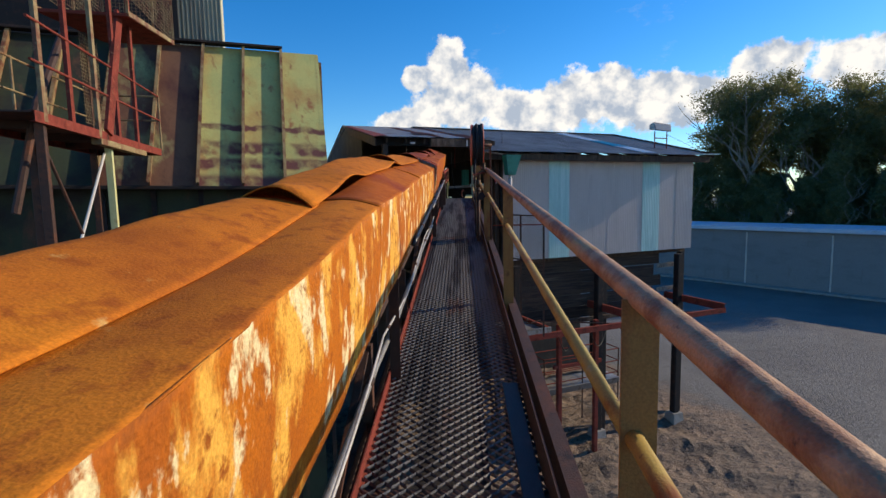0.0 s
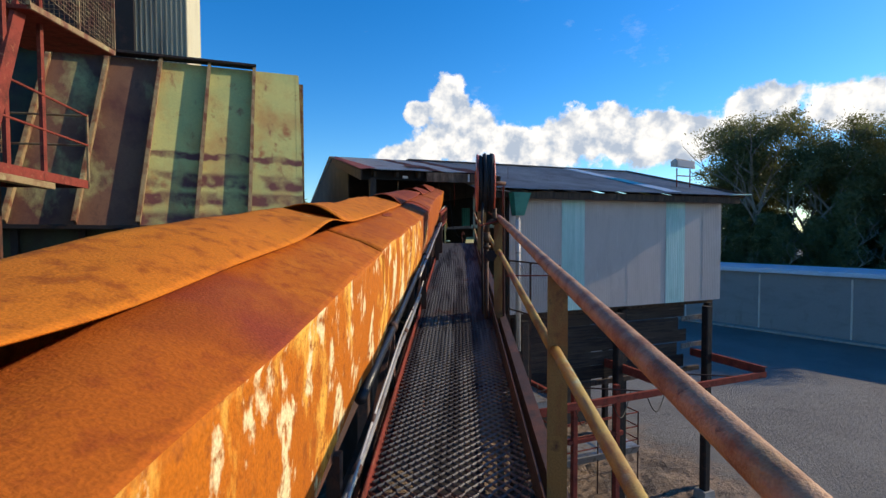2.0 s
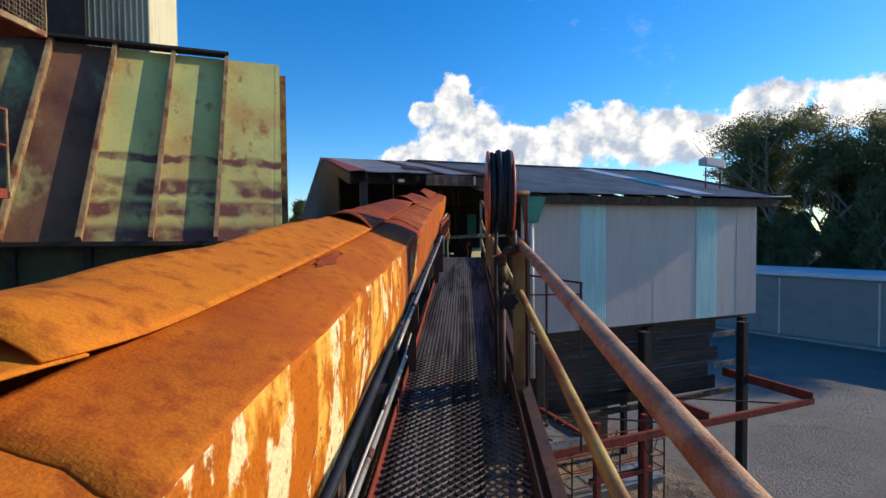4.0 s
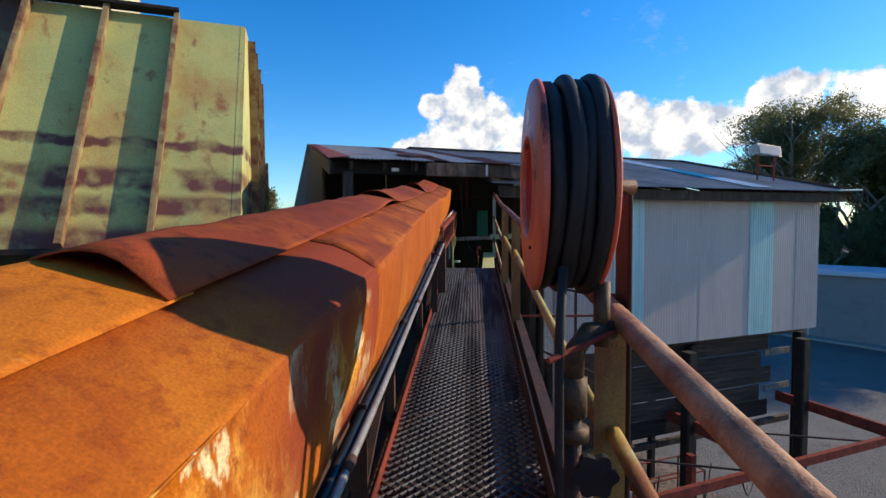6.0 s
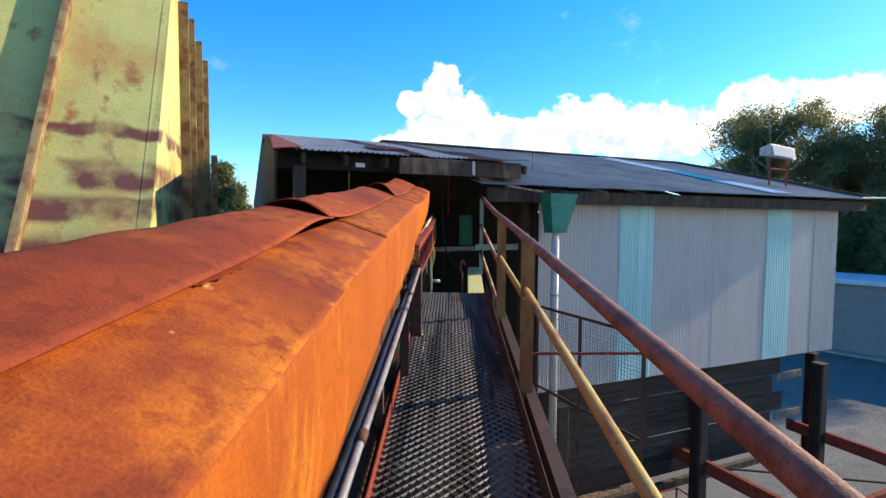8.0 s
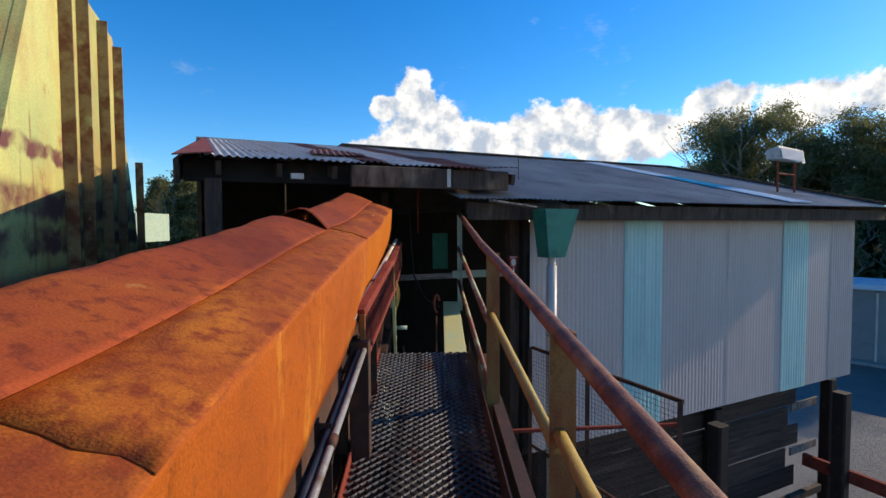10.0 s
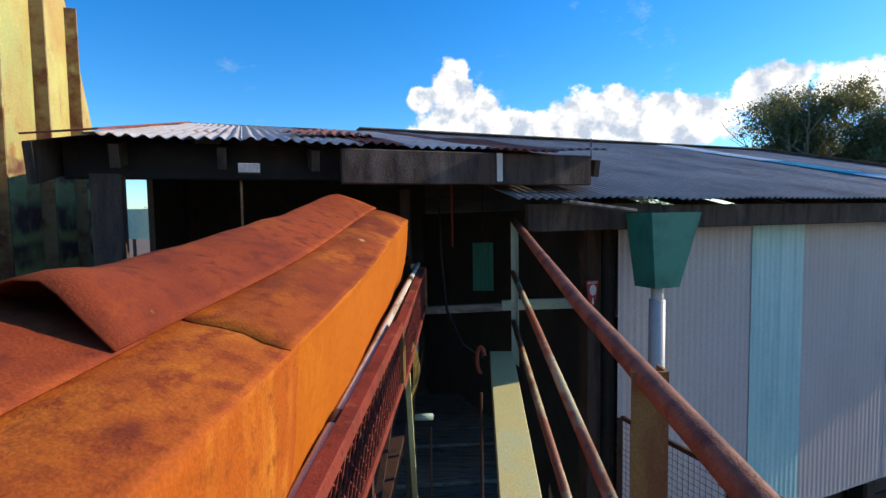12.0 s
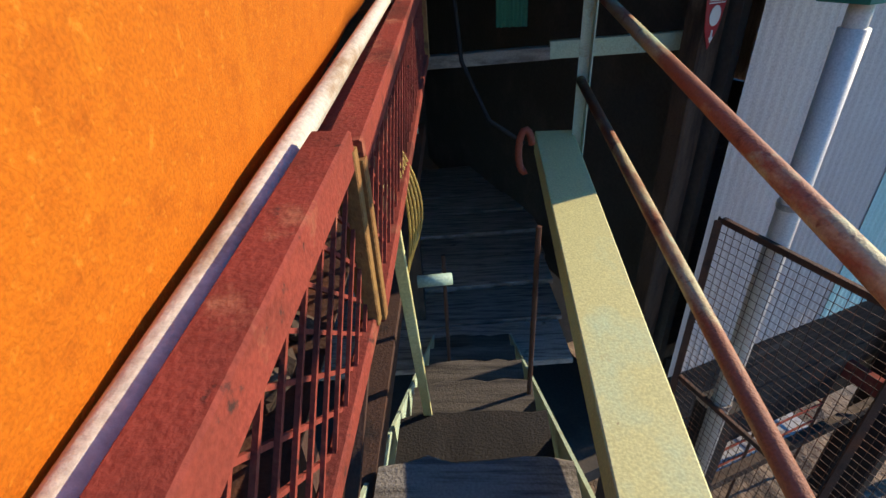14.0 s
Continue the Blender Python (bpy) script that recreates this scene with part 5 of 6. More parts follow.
def build_reel():
    t = thing("hose_reel", "red fire hose reel wound with black rubber hose", "hose reel")
    c = Vector((0.193, 7.885, 1.938))
    R = 0.293
    bm = bmesh.new()
    lathe(bm, c, [(0.0, R - 0.006), (0.006, R), (0.016, R), (0.016, 0.142), (0.010, 0.136), (-0.006, 0.139), (-0.010, 0.146), (-0.004, 0.154), (0.0, 0.16)], 64)
    face = smooth(part("flange", bm, M_REEL, t, "faded red dished flange"))
    bm = bmesh.new()
    lathe(bm, c, [(0.006, 0.139), (0.004, 0.132), (0.040, 0.112), (0.048, 0.050), (0.056, 0.050), (0.050, 0.122), (0.016, 0.139)], 56)
    smooth(part("hub_dish", bm, M_REELIN, face, "deep red recessed hub dish"))
    for a in (0.327, 4.477):
        bm = bmesh.new()
        o = c + Vector((-0.006, 0.175 * math.cos(a), 0.175 * math.sin(a)))
        tube(bm, [o, o + Vector((0.012, 0, 0))], 0.005, 6)
        part("bolt", bm, M_DARK, face, "dark bolt head")
    bm = bmesh.new()
    lathe(bm, c + Vector((0.164, 0, 0)), [(0.0, 0.055), (0.0, R), (0.008, R + 0.002), (0.014, R - 0.006), (0.014, 0.055)], 64)
    smooth(part("flange", bm, M_REEL, t, "red flange"))
    bm = bmesh.new()
    lathe(bm, c, [(0.016, 0.14), (0.164, 0.14), (0.164, 0.13), (0.016, 0.13)], 32)
    part("drum", bm, M_REEL, t)
    k = 0
    for layer, rad in ((0, 0.190), (1, 0.232), (2, 0.270)):
        xs = (0.038, 0.074, 0.110, 0.146) if layer < 2 else (0.036, 0.080, 0.112, 0.147)
        for x in xs:
            bm = bmesh.new()
            pts = []
            rr = rad + (0.012 if layer == 2 and k % 2 else 0.0)
            for i in range(49):
                a = 2 * math.pi * i / 48
                w = 0.003 * math.sin(2 * a + k) + 0.002 * math.sin(5 * a + 2 * k)
                pts.append(c + Vector((x + w, (rr + w) * math.cos(a), (rr + w) * math.sin(a))))
            tube(bm, pts, 0.0190, 12)
            smooth(part("hose_turn", bm, M_HOSE, t))
            k += 1
    bm = bmesh.new()
    tube(bm, [c + Vector((0.085, -0.02, 0)), c + Vector((0.30, 0.03, 0))], 0.022, 14)
    smooth(part("axle", bm, M_DARK, t))
    bm = bmesh.new()
    slab(bm, [c + Vector((-0.001, 0.070, 0.240)), c + Vector((-0.001, 0.060, 0.187)), c + Vector((-0.001, 0.0, 0.190)), c + Vector((-0.001, 0.002, 0.217))], 0.002)
    part("sticker", bm, M_SIGNWHITE, face, "torn white sticker")
    # stand
    bm = bmesh.new()
    beam(bm, wk(0.475, 7.94, -0.2), Vector((0.475, 7.94, 1.913)), 0.012, 0.13, 0.003, (0, 1, 0))
    part("stand", bm, M_STAND, t, "dark red-brown steel stand")
    bm = bmesh.new()
    angle_bar(bm, wk(0.51, 8.03, -0.2), wk(0.51, 8.03, 1.0), 0.06, 0.06, 0.007, 1, 1, (0, 1, 0))
    part("stand", bm, M_DARK, t)
    bm = bmesh.new()
    angle_bar(bm, wk(0.455, 7.84, -0.2), wk(0.455, 7.84, 0.99), 0.085, 0.05, 0.007, 1, 1, (0, 1, 0))
    part("rail_post", bm, M_POST, t)
    # water feed and valve
    pz = wk(0, 7.72, 0).z
    bm = bmesh.new()
    tube(bm, [(0.285, 7.72, pz - 0.25), (0.285, 7.72, pz + 0.80)], 0.024, 14)
    smooth(part("feed_pipe", bm, M_DARK, t, "rusted feed pipe"))
    bm = bmesh.new()
    tube(bm, [(0.285, 7.72, pz + 0.76), (0.285, 7.72, pz + 0.86)], [0.038, 0.038], 8)
    tube(bm, [(0.285, 7.72, pz + 0.70), (0.285, 7.72, pz + 0.73)], 0.043, 12)
    tube(bm, [(0.285, 7.72, pz + 0.84), (0.295, 7.73, pz + 0.93), (0.33, 7.75, pz + 0.97), (0.40, 7.78, pz + 0.97)], 0.026, 12)
    tube(bm, [(0.37, 7.77, pz + 0.93), (0.37, 7.77, pz + 1.10)], 0.022, 12)
    valve = smooth(part("valve", bm, M_BRASS, t, "dull brass elbow valve"))
    bm = bmesh.new()
    pts = [Vector((0.33 + 0.052 * (1 + 0.12 * math.cos(6 * a)) * math.cos(a), 7.655, pz + 0.63 + 0.052 * (1 + 0.12 * math.cos(6 * a)) * math.sin(a))) for a in [2 * math.pi * i / 36 for i in range(36)]]
    loft(bm, [pts, [p + Vector((0, 0.022, 0)) for p in pts]])
    tube(bm, [(0.33, 7.665, pz + 0.63), (0.30, 7.73, pz + 0.63)], 0.014, 10)
    part("handwheel", bm, M_BLACK, valve, "black valve handwheel")
    bm = bmesh.new()
    tube(bm, [(0.25, 7.66, 1.73), (0.24, 7.655, 1.55), (0.242, 7.66, 1.25), (0.25, 7.67, pz + 0.06)], 0.012, 10)
    smooth(part("hose_tail", bm, M_HOSE, t, "black hose tail with nozzle"))
    bm = bmesh.new()
    tube(bm, [(0.21, 7.63, pz + 0.925), (0.46, 7.80, pz + 0.985)], 0.008, 8)
    part("nozzle_rod", bm, M_REDOX, t)


build_reel()

# ---------------------------------------------------------------- stair head at the end of the walkway


def build_stair():
    s = thing("stair", "steep weathered timber stair going down into the plant", "stair")
    rnd = random.Random(4)
    for k in range(8):
        z, far = 0.95 - 0.235 * k, 14.21 + 0.365 * k
        bm = bmesh.new()
        x0, x1 = (-0.40, 0.12) if k else (-0.40, 0.125)
        n = 8
        rings = []
        for i in range(n + 1):
            x = x0 + (x1 - x0) * i / n
            e = 0.012 * rnd.uniform(-1, 1) + (0.03 * (1 - i / 2) if i < 2 else 0)
            rings.append([Vector((x, far - 0.24 + e * 0.3, z - 0.045)), Vector((x, far - e, z - 0.045)), Vector((x, far - e, z - 0.006)), Vector((x, far - e - 0.008, z)), Vector((x, far - 0.24, z + 0.002 * rnd.uniform(-1, 1)))])
        loft(bm, rings)
        # treads below the first carry the stairwell shade in their colour
        part("tread", bm, M_NEARBLACK if k == 1 else M_SHADEWOOD if k else M_GREYWOOD, s, "timber tread coloured black for stairwell shade" if k == 1 else "timber tread coloured dark for stairwell shade" if k else "grey split timber tread")
    for x in (-0.43, 0.15):
        bm = bmesh.new()
        beam(bm, (x, 13.75, 1.05), (x, 16.9, -0.95), 0.012, 0.22, 0, (0, 0, 1))
        part("stringer", bm, M_SAGE, s, "pale green flat steel stringer")
    bm = bmesh.new()
    tube(bm, [(0.10, 14.86, 0.45), (0.10, 14.86, 1.30)], 0.010, 8)
    part("rod", bm, M_DARK, s)
    bm = bmesh.new()
    tube(bm, [(-0.27, 15.4, 0.1), (-0.27, 15.4, 0.85)], 0.010, 8)
    part("rod", bm, M_DARK, s)
    bm = bmesh.new()
    pts = [Vector((0.12 + 0.03 * math.cos(a), 15.5, 1.33 + 0.10 * math.sin(a))) for a in [math.pi * (0.1 + 1.5 * i / 12) for i in range(13)]]
    tube(bm, pts, 0.016, 8)
    smooth(part("hose_loop", bm, M_REDFLASH, s))
    # boards of the landing below
    for k in range(8):
        y = 15.95 + 0.46 * k
        bm = bmesh.new()
        beam(bm, (-1.25, y + 0.08, -0.42 - 0.03 * (k % 2)), (0.55, y + 0.23, -0.42 + 0.02 * (k % 3)), 0.435, 0.05, 0.006)
        part("landing_board", bm, M_GREYWOOD, s, "dark weathered landing board")
    # wide channel on the open side, its flat web up
    p = thing("side_channel", "pale yellow-green painted steel channel beside the stair", "steel channel")
    L = lambda x, h, y: Vector((0.147 + 0.030 * (y - 13.8) + x, y, 1.17 + 0.075 * (y - 14.2) + h))
    for name, ring in (("web", [(0.0, -0.010), (0.192, -0.010), (0.192, 0.001), (0.188, 0.004), (0.004, 0.004), (0.0, 0.001)]),
                       ("flange", [(0.0, -0.011), (0.0, -0.10), (0.008, -0.10), (0.008, -0.011)]), ("flange", [(0.184, -0.011), (0.184, -0.10), (0.192, -0.10), (0.192, -0.011)])):
        bm = bmesh.new()
        loft(bm, [[L(x, h, 13.80) for x, h in ring], [L(x, h, 15.86) for x, h in ring]])
        part(name, bm, M_PLATE, p)
    bm = bmesh.new()
    tube(bm, [(-0.31, 14.66, 1.22), (-0.20, 14.68, 1.215)], 0.02, 12)
    st = thing("pipe_stub", "pale green capped pipe stub", "pipe")
    smooth(part("stub", bm, M_SAGE, st))


build_stair()


def diamond_mesh(bm, o, a, b, la, lb, step, r):
    """Woven diamond mesh on the rectangle o, a (la long), b (lb high)."""
    o, a, b = Vector(o), Vector(a).normalized(), Vector(b).normalized()
    n = a.cross(b).normalized()
    k = -lb
    while k < la:
        for sgn in (1, -1):
            s0, s1 = max(0.0, k), min(la, k + lb)
            if s1 - s0 > 0.02:
                h0, h1 = s0 - k, s1 - k
                if sgn < 0:
                    h0, h1 = lb - h0, lb - h1
                p, q = o + a * s0 + b * h0 + n * r * sgn, o + a * s1 + b * h1 + n * r * sgn
                d = (q - p).normalized()
                x = d.cross(n) * r
                loft(bm, [[p - x - n * r, p + x - n * r, p + x + n * r, p - x + n * r], [q - x - n * r, q + x - n * r, q + x + n * r, q - x + n * r]])
        k += step


def square_mesh(bm, o, a, b, la, lb, step, r):
    o, a, b = Vector(o), Vector(a).normalized(), Vector(b).normalized()
    n = a.cross(b).normalized()

    def wire(p, q):
        d = (q - p).normalized()
        x = d.cross(n) * r
        loft(bm, [[p - x - n * r, p + x - n * r, p + x + n * r, p - x + n * r], [q - x - n * r, q + x - n * r, q + x + n * r, q - x + n * r]], True, False)

    k = 0.0
    while k <= la:
        wire(o + a * k, o + a * k + b * lb)
        k += step
    k = 0.0
    while k <= lb:
        wire(o + b * k + n * r, o + b * k + a * la + n * r)
        k += step


def build_screen(y0, y1, h_top, drop, label):
    """A guard frame of angle iron with diamond mesh, on the conveyor side."""
    g = thing("guard_screen", label, "guard", "mesh guards beside the conveyor")
    x = -0.290
    t0, t1 = wk(x - 0.030 * max(0.0, 13.93 - y0), y0, h_top), wk(x, y1, h_top)
    bm = bmesh.new()
    beam(bm, t0 + Vector((-0.012, 0, 0)), t1 + Vector((-0.012, 0, 0)), 0.05, 0.05, 0.003)
    part("top_bar", bm, M_REDOX, g, "red oxide top bar")
    bm = bmesh.new()
    beam(bm, t0 + Vector((0, 0, -drop)), t1 + Vector((0, 0, -drop)), 0.022, 0.03, 0.003)
    part("bottom_bar", bm, M_REDOX, g)
    for p in (t0, t1):
        bm = bmesh.new()
        beam(bm, p + Vector((0, 0, -drop)), p, 0.03, 0.022, 0.002)
        part("end_bar", bm, M_POST, g)
    bm = bmesh.new()
    ln = (t1 - t0)
    diamond_mesh(bm, t0 + Vector((-0.004, 0, -drop)), ln, Z, ln.length, drop, 0.062, 0.0026)
    part("mesh", bm, M_REDOX, g, "rusted diamond mesh")


build_screen(12.30, 13.93, 0.735, 0.27, "red oxide framed mesh guard beside the conveyor")
build_screen(13.98, 15.35, 0.70, 0.27, "rusted mesh guard beyond the stair head")
bm = bmesh.new()
beam(bm, wk(-0.35, 12.28, 0.60), wk(-0.35, 12.28, -0.2), 0.10, 0.09, 0.004, (0, 1, 0))
_gp = thing("guard_post", "dark steel post carrying the mesh guard", "post")
part("post", bm, M_DARK, _gp)
bm = bmesh.new()
beam(bm, (-0.31, 14.3, 1.72), (-0.30, 14.62, 0.45), 0.03, 0.012, 0.002)
_st = thing("stay", "pale flat steel stay below the guard", "steel stay")
part("bar", bm, M_PLATE, _st)
_cb = thing("cable_bundle", "looped bundle of thin yellowed cables", "cable")
for k in range(5):
    bm = bmesh.new()
    pts = [Vector((-0.30 + 0.03 * math.sin(math.pi * i / 10) * (0.6 + 0.2 * k), 14.40 + 0.02 * k, 1.74 - 0.32 * i / 10)) for i in range(11)]
    tube(bm, pts, 0.0035, 6)
    part("cable", bm, M_RAIL_YEL, _cb)

_lg = thing("guard_ledge", "pitted rusted angle ledge beside the guard", "steel angle")
bm = bmesh.new()
beam(bm, wk(-0.385, 12.3, 0.705), wk(-0.335, 15.4, 0.700), 0.05, 0.012, 0.002)
part("ledge", bm, M_REDOX, _lg)

# rubble of fallen ore lying on the conveyor frame behind the guards
_rb = thing("spillage", "dark lumps of spilled material behind the guard", "rubble")
_rb["kind"] = "stuff"
bm = bmesh.new()
rnd = random.Random(9)
for k in range(120):
    c = wk(rnd.uniform(-0.62, -0.40), rnd.uniform(12.4, 15.2), 0.44 + rnd.uniform(0.0, 0.05))
    r = rnd.uniform(0.015, 0.05)
    m = Matrix.Translation(c) @ Euler((rnd.uniform(0, 6), rnd.uniform(0, 6), 0)).to_matrix().to_4x4() @ Matrix.Diagonal((r, r * rnd.uniform(.6, 1), r * rnd.uniform(.5, .9), 1))
    bmesh.ops.create_icosphere(bm, subdivisions=1, radius=1.0, matrix=m)
part("lumps", bm, M_TIMBER, _rb)
_tr = thing("spill_tray", "rusted tray plate below the conveyor side", "tray")
bm = bmesh.new()
slab(bm, [wk(-0.66, 12.3, 0.43), wk(-0.36, 12.3, 0.43), wk(-0.36, 15.4, 0.43), wk(-0.66, 15.4, 0.43)], 0.006)
part("plate", bm, M_DARK, _tr)

# ---------------------------------------------------------------- inside the conveyor head


def build_inside():
    b = thing("cross_beam", "weathered pale cross beam in the opening", "beam")
    bm = bmesh.new()
    beam(bm, (-0.50, 16.5, 1.53), (0.36, 16.5, 1.56), 0.07, 0.075, 0.004)
    part("timber", bm, M_GREYWOOD, b)
    bm = bmesh.new()
    beam(bm, (0.36, 16.5, 1.575), (1.30, 16.5, 1.60), 0.05, 0.10, 0.003)
    part("steel", bm, M_SAGE, b, "pale green steel section")
    p = thing("frame_post", "brown and pale green steel frame post", "post")
    bm = bmesh.new()
    beam(bm, (-0.55, 16.45, -0.4), (-0.55, 16.45, 2.7), 0.10, 0.08, 0.004, (0, 1, 0))
    part("post", bm, M_TIMBER, p)
    bm = bmesh.new()
    beam(bm, (-0.47, 16.35, 1.0), (-0.47, 16.35, 2.0), 0.06, 0.012, 0.002, (0, 1, 0))
    part("flat_bar", bm, M_SAGE, p)
    for x, z, w, l in ((0.10, 2.13, 0.24, 0.56), (1.36, 2.10, 0.20, 0.36)):
        t = thing("hanging_sheet", "small green corrugated sheet hanging in the gloom", "metal sheet")
        bm = bmesh.new()
        corrugated(bm, (x, 17.5, z), (1, 0, 0), -Z, w, l, 0.06, 0.008)
        part("sheet", bm, M_BOXGREEN, t)
        bm = bmesh.new()
        tube(bm, [(x + w / 2, 17.5, z), (x + w / 2, 17.5, 3.3)], 0.006, 6)
        part("wire", bm, M_DARK, t)
    h = thing("hanging_cable", "black cable looping down in the opening", "cable")
    bm = bmesh.new()
    tube(bm, [(-0.22, 16.2, 2.6), (-0.20, 16.2, 2.0), (-0.16, 16.15, 1.6), (-0.02, 16.0, 1.32), (0.16, 15.9, 1.22)], 0.012, 8)
    smooth(part("cable", bm, M_HOSE, h))
    d = thing("drop_rod", "rusted threaded drop rod under the canopy", "rod")
    bm = bmesh.new()
    tube(bm, [(-0.11, 16.5, 2.15), (-0.11, 16.5, 3.1)], 0.012, 8)
    part("rod", bm, M_REDOX, d)
    d = thing("drop_rod", "thin rusted rod hanging by the hood", "rod")
    bm = bmesh.new()
    tube(bm, [uv(4.75, 14.3, 2.35), uv(4.75, 14.3, 2.9)], 0.009, 8)
    part("rod", bm, M_RAIL, d)
    n = thing("tin_box", "small pale tin box under the canopy beam", "box")
    bm = bmesh.new()
    beam(bm, uv(4.74, 13.87, 2.735), uv(4.86, 13.87, 2.735), 0.05, 0.055, 0.004)
    part("box", bm, M_ZINC, n)
    # fire point sign on the dark door post
    s = thing("fire_sign", "red fire point sign with a white disc and arrow", "sign")
    o = uv(7.66, 14.36, 1.74)
    bm = bmesh.new()
    slab(bm, [o - UX * 0.07 + Z * 0.10, o - UX * 0.045 - Z * 0.05, o - Z * 0.15, o + UX * 0.045 - Z * 0.05, o + UX * 0.07 + Z * 0.10], 0.004)
    part("plate", bm, M_SIGNRED, s)
    bm = bmesh.new()
    pts = [o - VX * 0.005 + UX * 0.036 * math.cos(a) + Z * (0.015 + 0.05 * math.sin(a)) for a in [2 * math.pi * i / 24 for i in range(24)]]
    loft(bm, [pts, [q - VX * 0.002 for q in pts]])
    part("disc", bm, M_SIGNWHITE, s, "white disc")
    bm = bmesh.new()
    a0 = o - VX * 0.006
    slab(bm, [a0 - UX * 0.006 - Z * 0.055, a0 - UX * 0.006 - Z * 0.09, a0 - UX * 0.016 - Z * 0.09, a0 - Z * 0.12, a0 + UX * 0.016 - Z * 0.09, a0 + UX * 0.006 - Z * 0.09, a0 + UX * 0.006 - Z * 0.055], 0.002)
    part("arrow", bm, M_SIGNWHITE, s, "white arrow")
    bm = bmesh.new()
    for i in range(2):
        beam(bm, a0 - UX * 0.055 + Z * (0.088 - 0.012 * i), a0 + UX * 0.05 + Z * (0.088 - 0.012 * i), 0.002, 0.006)
    part("lettering", bm, M_SIGNWHITE, s)


build_inside()

# ---------------------------------------------------------------- rain head and downpipe, floodlight


def build_downpipe():
    d = thing("downpipe", "grey pvc downpipe below a tapered green rain head", "downpipe")
    rings = []
    for z, u0, u1, v0, v1 in ((1.85, 7.70, 7.95, 13.66, 13.88), (2.44, 7.62, 8.13, 13.62, 13.90), (2.44, 7.64, 8.11, 13.64, 13.88), (2.20, 7.68, 8.05, 13.68, 13.86)):
        rings.append([uv(u0, v0, z), uv(u1, v0, z), uv(u1, v1, z), uv(u0, v1, z)])
    bm = bmesh.new()
    loft(bm, rings)
    rh = part("rain_head", bm, M_BOXGREEN, d, "tapered green rain head")
    bm = bmesh.new()
    tube(bm, [uv(7.82, 13.76, 1.88), uv(7.82, 13.76, 1.66)], 0.048, 18)
    smooth(part("spigot", bm, M_PVC, rh))
    bm = bmesh.new()
    tube(bm, [uv(7.815, 13.755, 1.745), uv(7.83, 13.77, 0.2), uv(7.85, 13.78, -1.7)], 0.062, 20)
    smooth(part("pipe", bm, M_PVC, d, "grey pvc pipe"))
    for z in (0.9, -0.6):
        bm = bmesh.new()
        tube(bm, [uv(7.823, 13.763, z), uv(7.823, 13.763, z - 0.03)], 0.067, 20)
        part("bracket", bm, M_CONDUIT, d)
    b = thing("timber_offcut", "splintered pale board hanging from the eaves", "board")
    bm = bmesh.new()
    beam(bm, uv(6.95, 13.76, 2.53), uv(7.55, 13.74, 2.46), 0.10, 0.02, 0.003)
    part("board", bm, M_GREYWOOD, b)


build_downpipe()


def build_floodlight():
    f = thing("floodlight", "old white floodlight on rusted legs on the roof", "floodlight")
    for u in (14.85, 15.45):
        bm = bmesh.new()
        tube(bm, [uv(u, 15.2, 2.86), uv(u, 15.2, 3.55)], 0.022, 8)
        part("leg", bm, M_REDOX, f, "rusted leg")
    bm = bmesh.new()
    tube(bm, [uv(14.85, 15.2, 3.3), uv(15.45, 15.2, 3.3)], 0.02, 8)
    part("crossbar", bm, M_REDOX, f)
    q = lambda u, v, z: uv(15.10 + u, 15.2 + v, 3.68 + z)
    bm = bmesh.new()
    loft(bm, [[q(-0.42, -0.16, -0.10), q(0.36, -0.20, -0.16), q(0.42, -0.12, 0.12), q(-0.38, -0.08, 0.19)],
              [q(-0.30, 0.22, -0.05), q(0.26, 0.20, -0.08), q(0.30, 0.22, 0.10), q(-0.28, 0.24, 0.13)]])
    hs = part("housing", bm, M_CONDUIT, f, "weathered grey housing")
    bm = bmesh.new()
    slab(bm, [q(-0.38, -0.168, -0.08), q(0.32, -0.205, -0.13), q(0.38, -0.135, 0.10), q(-0.34, -0.10, 0.16)], 0.004)
    part("lens", bm, M_LAMPGLASS, hs)
    bm = bmesh.new()
    tube(bm, [uv(15.45, 15.2, 3.45), uv(16.2, 14.2, 2.70)], 0.006, 6)
    part("guy_wire", bm, M_DARK, f)


build_floodlight()

# ---------------------------------------------------------------- mesh fence by the downpipe and steel below the shed


def build_mesh_fence():
    f = thing("mesh_fence", "dark steel fence with square wire mesh below the shed wall", "fence")
    for v in (14.06, 13.0, 11.82):
        bm = bmesh.new()
        angle_bar(bm, uv(7.75, v, -2.6), uv(7.75, v, 0.67), 0.05, 0.05, 0.006, 1, 1, (0, 1, 0))
        part("post", bm, M_DARK, f)
    for z in (0.67, -0.62):
        bm = bmesh.new()
        beam(bm, uv(7.75, 14.06, z), uv(7.75, 11.82, z), 0.03, 0.035, 0.002)
        part("rail", bm, M_DARK, f)
    bm = bmesh.new()
    square_mesh(bm, uv(7.74, 14.06, -1.9), -VX, Z, 2.24, 2.55, 0.05, 0.0014)
    part("mesh", bm, M_DARK, f, "square wire mesh")
    bm = bmesh.new()
    beam(bm, (0.47, 13.9, 0.45), uv(7.75, 11.86, 0.45), 0.03, 0.03, 0.002)
    part("rail", bm, M_REDOX, f)


build_mesh_fence()


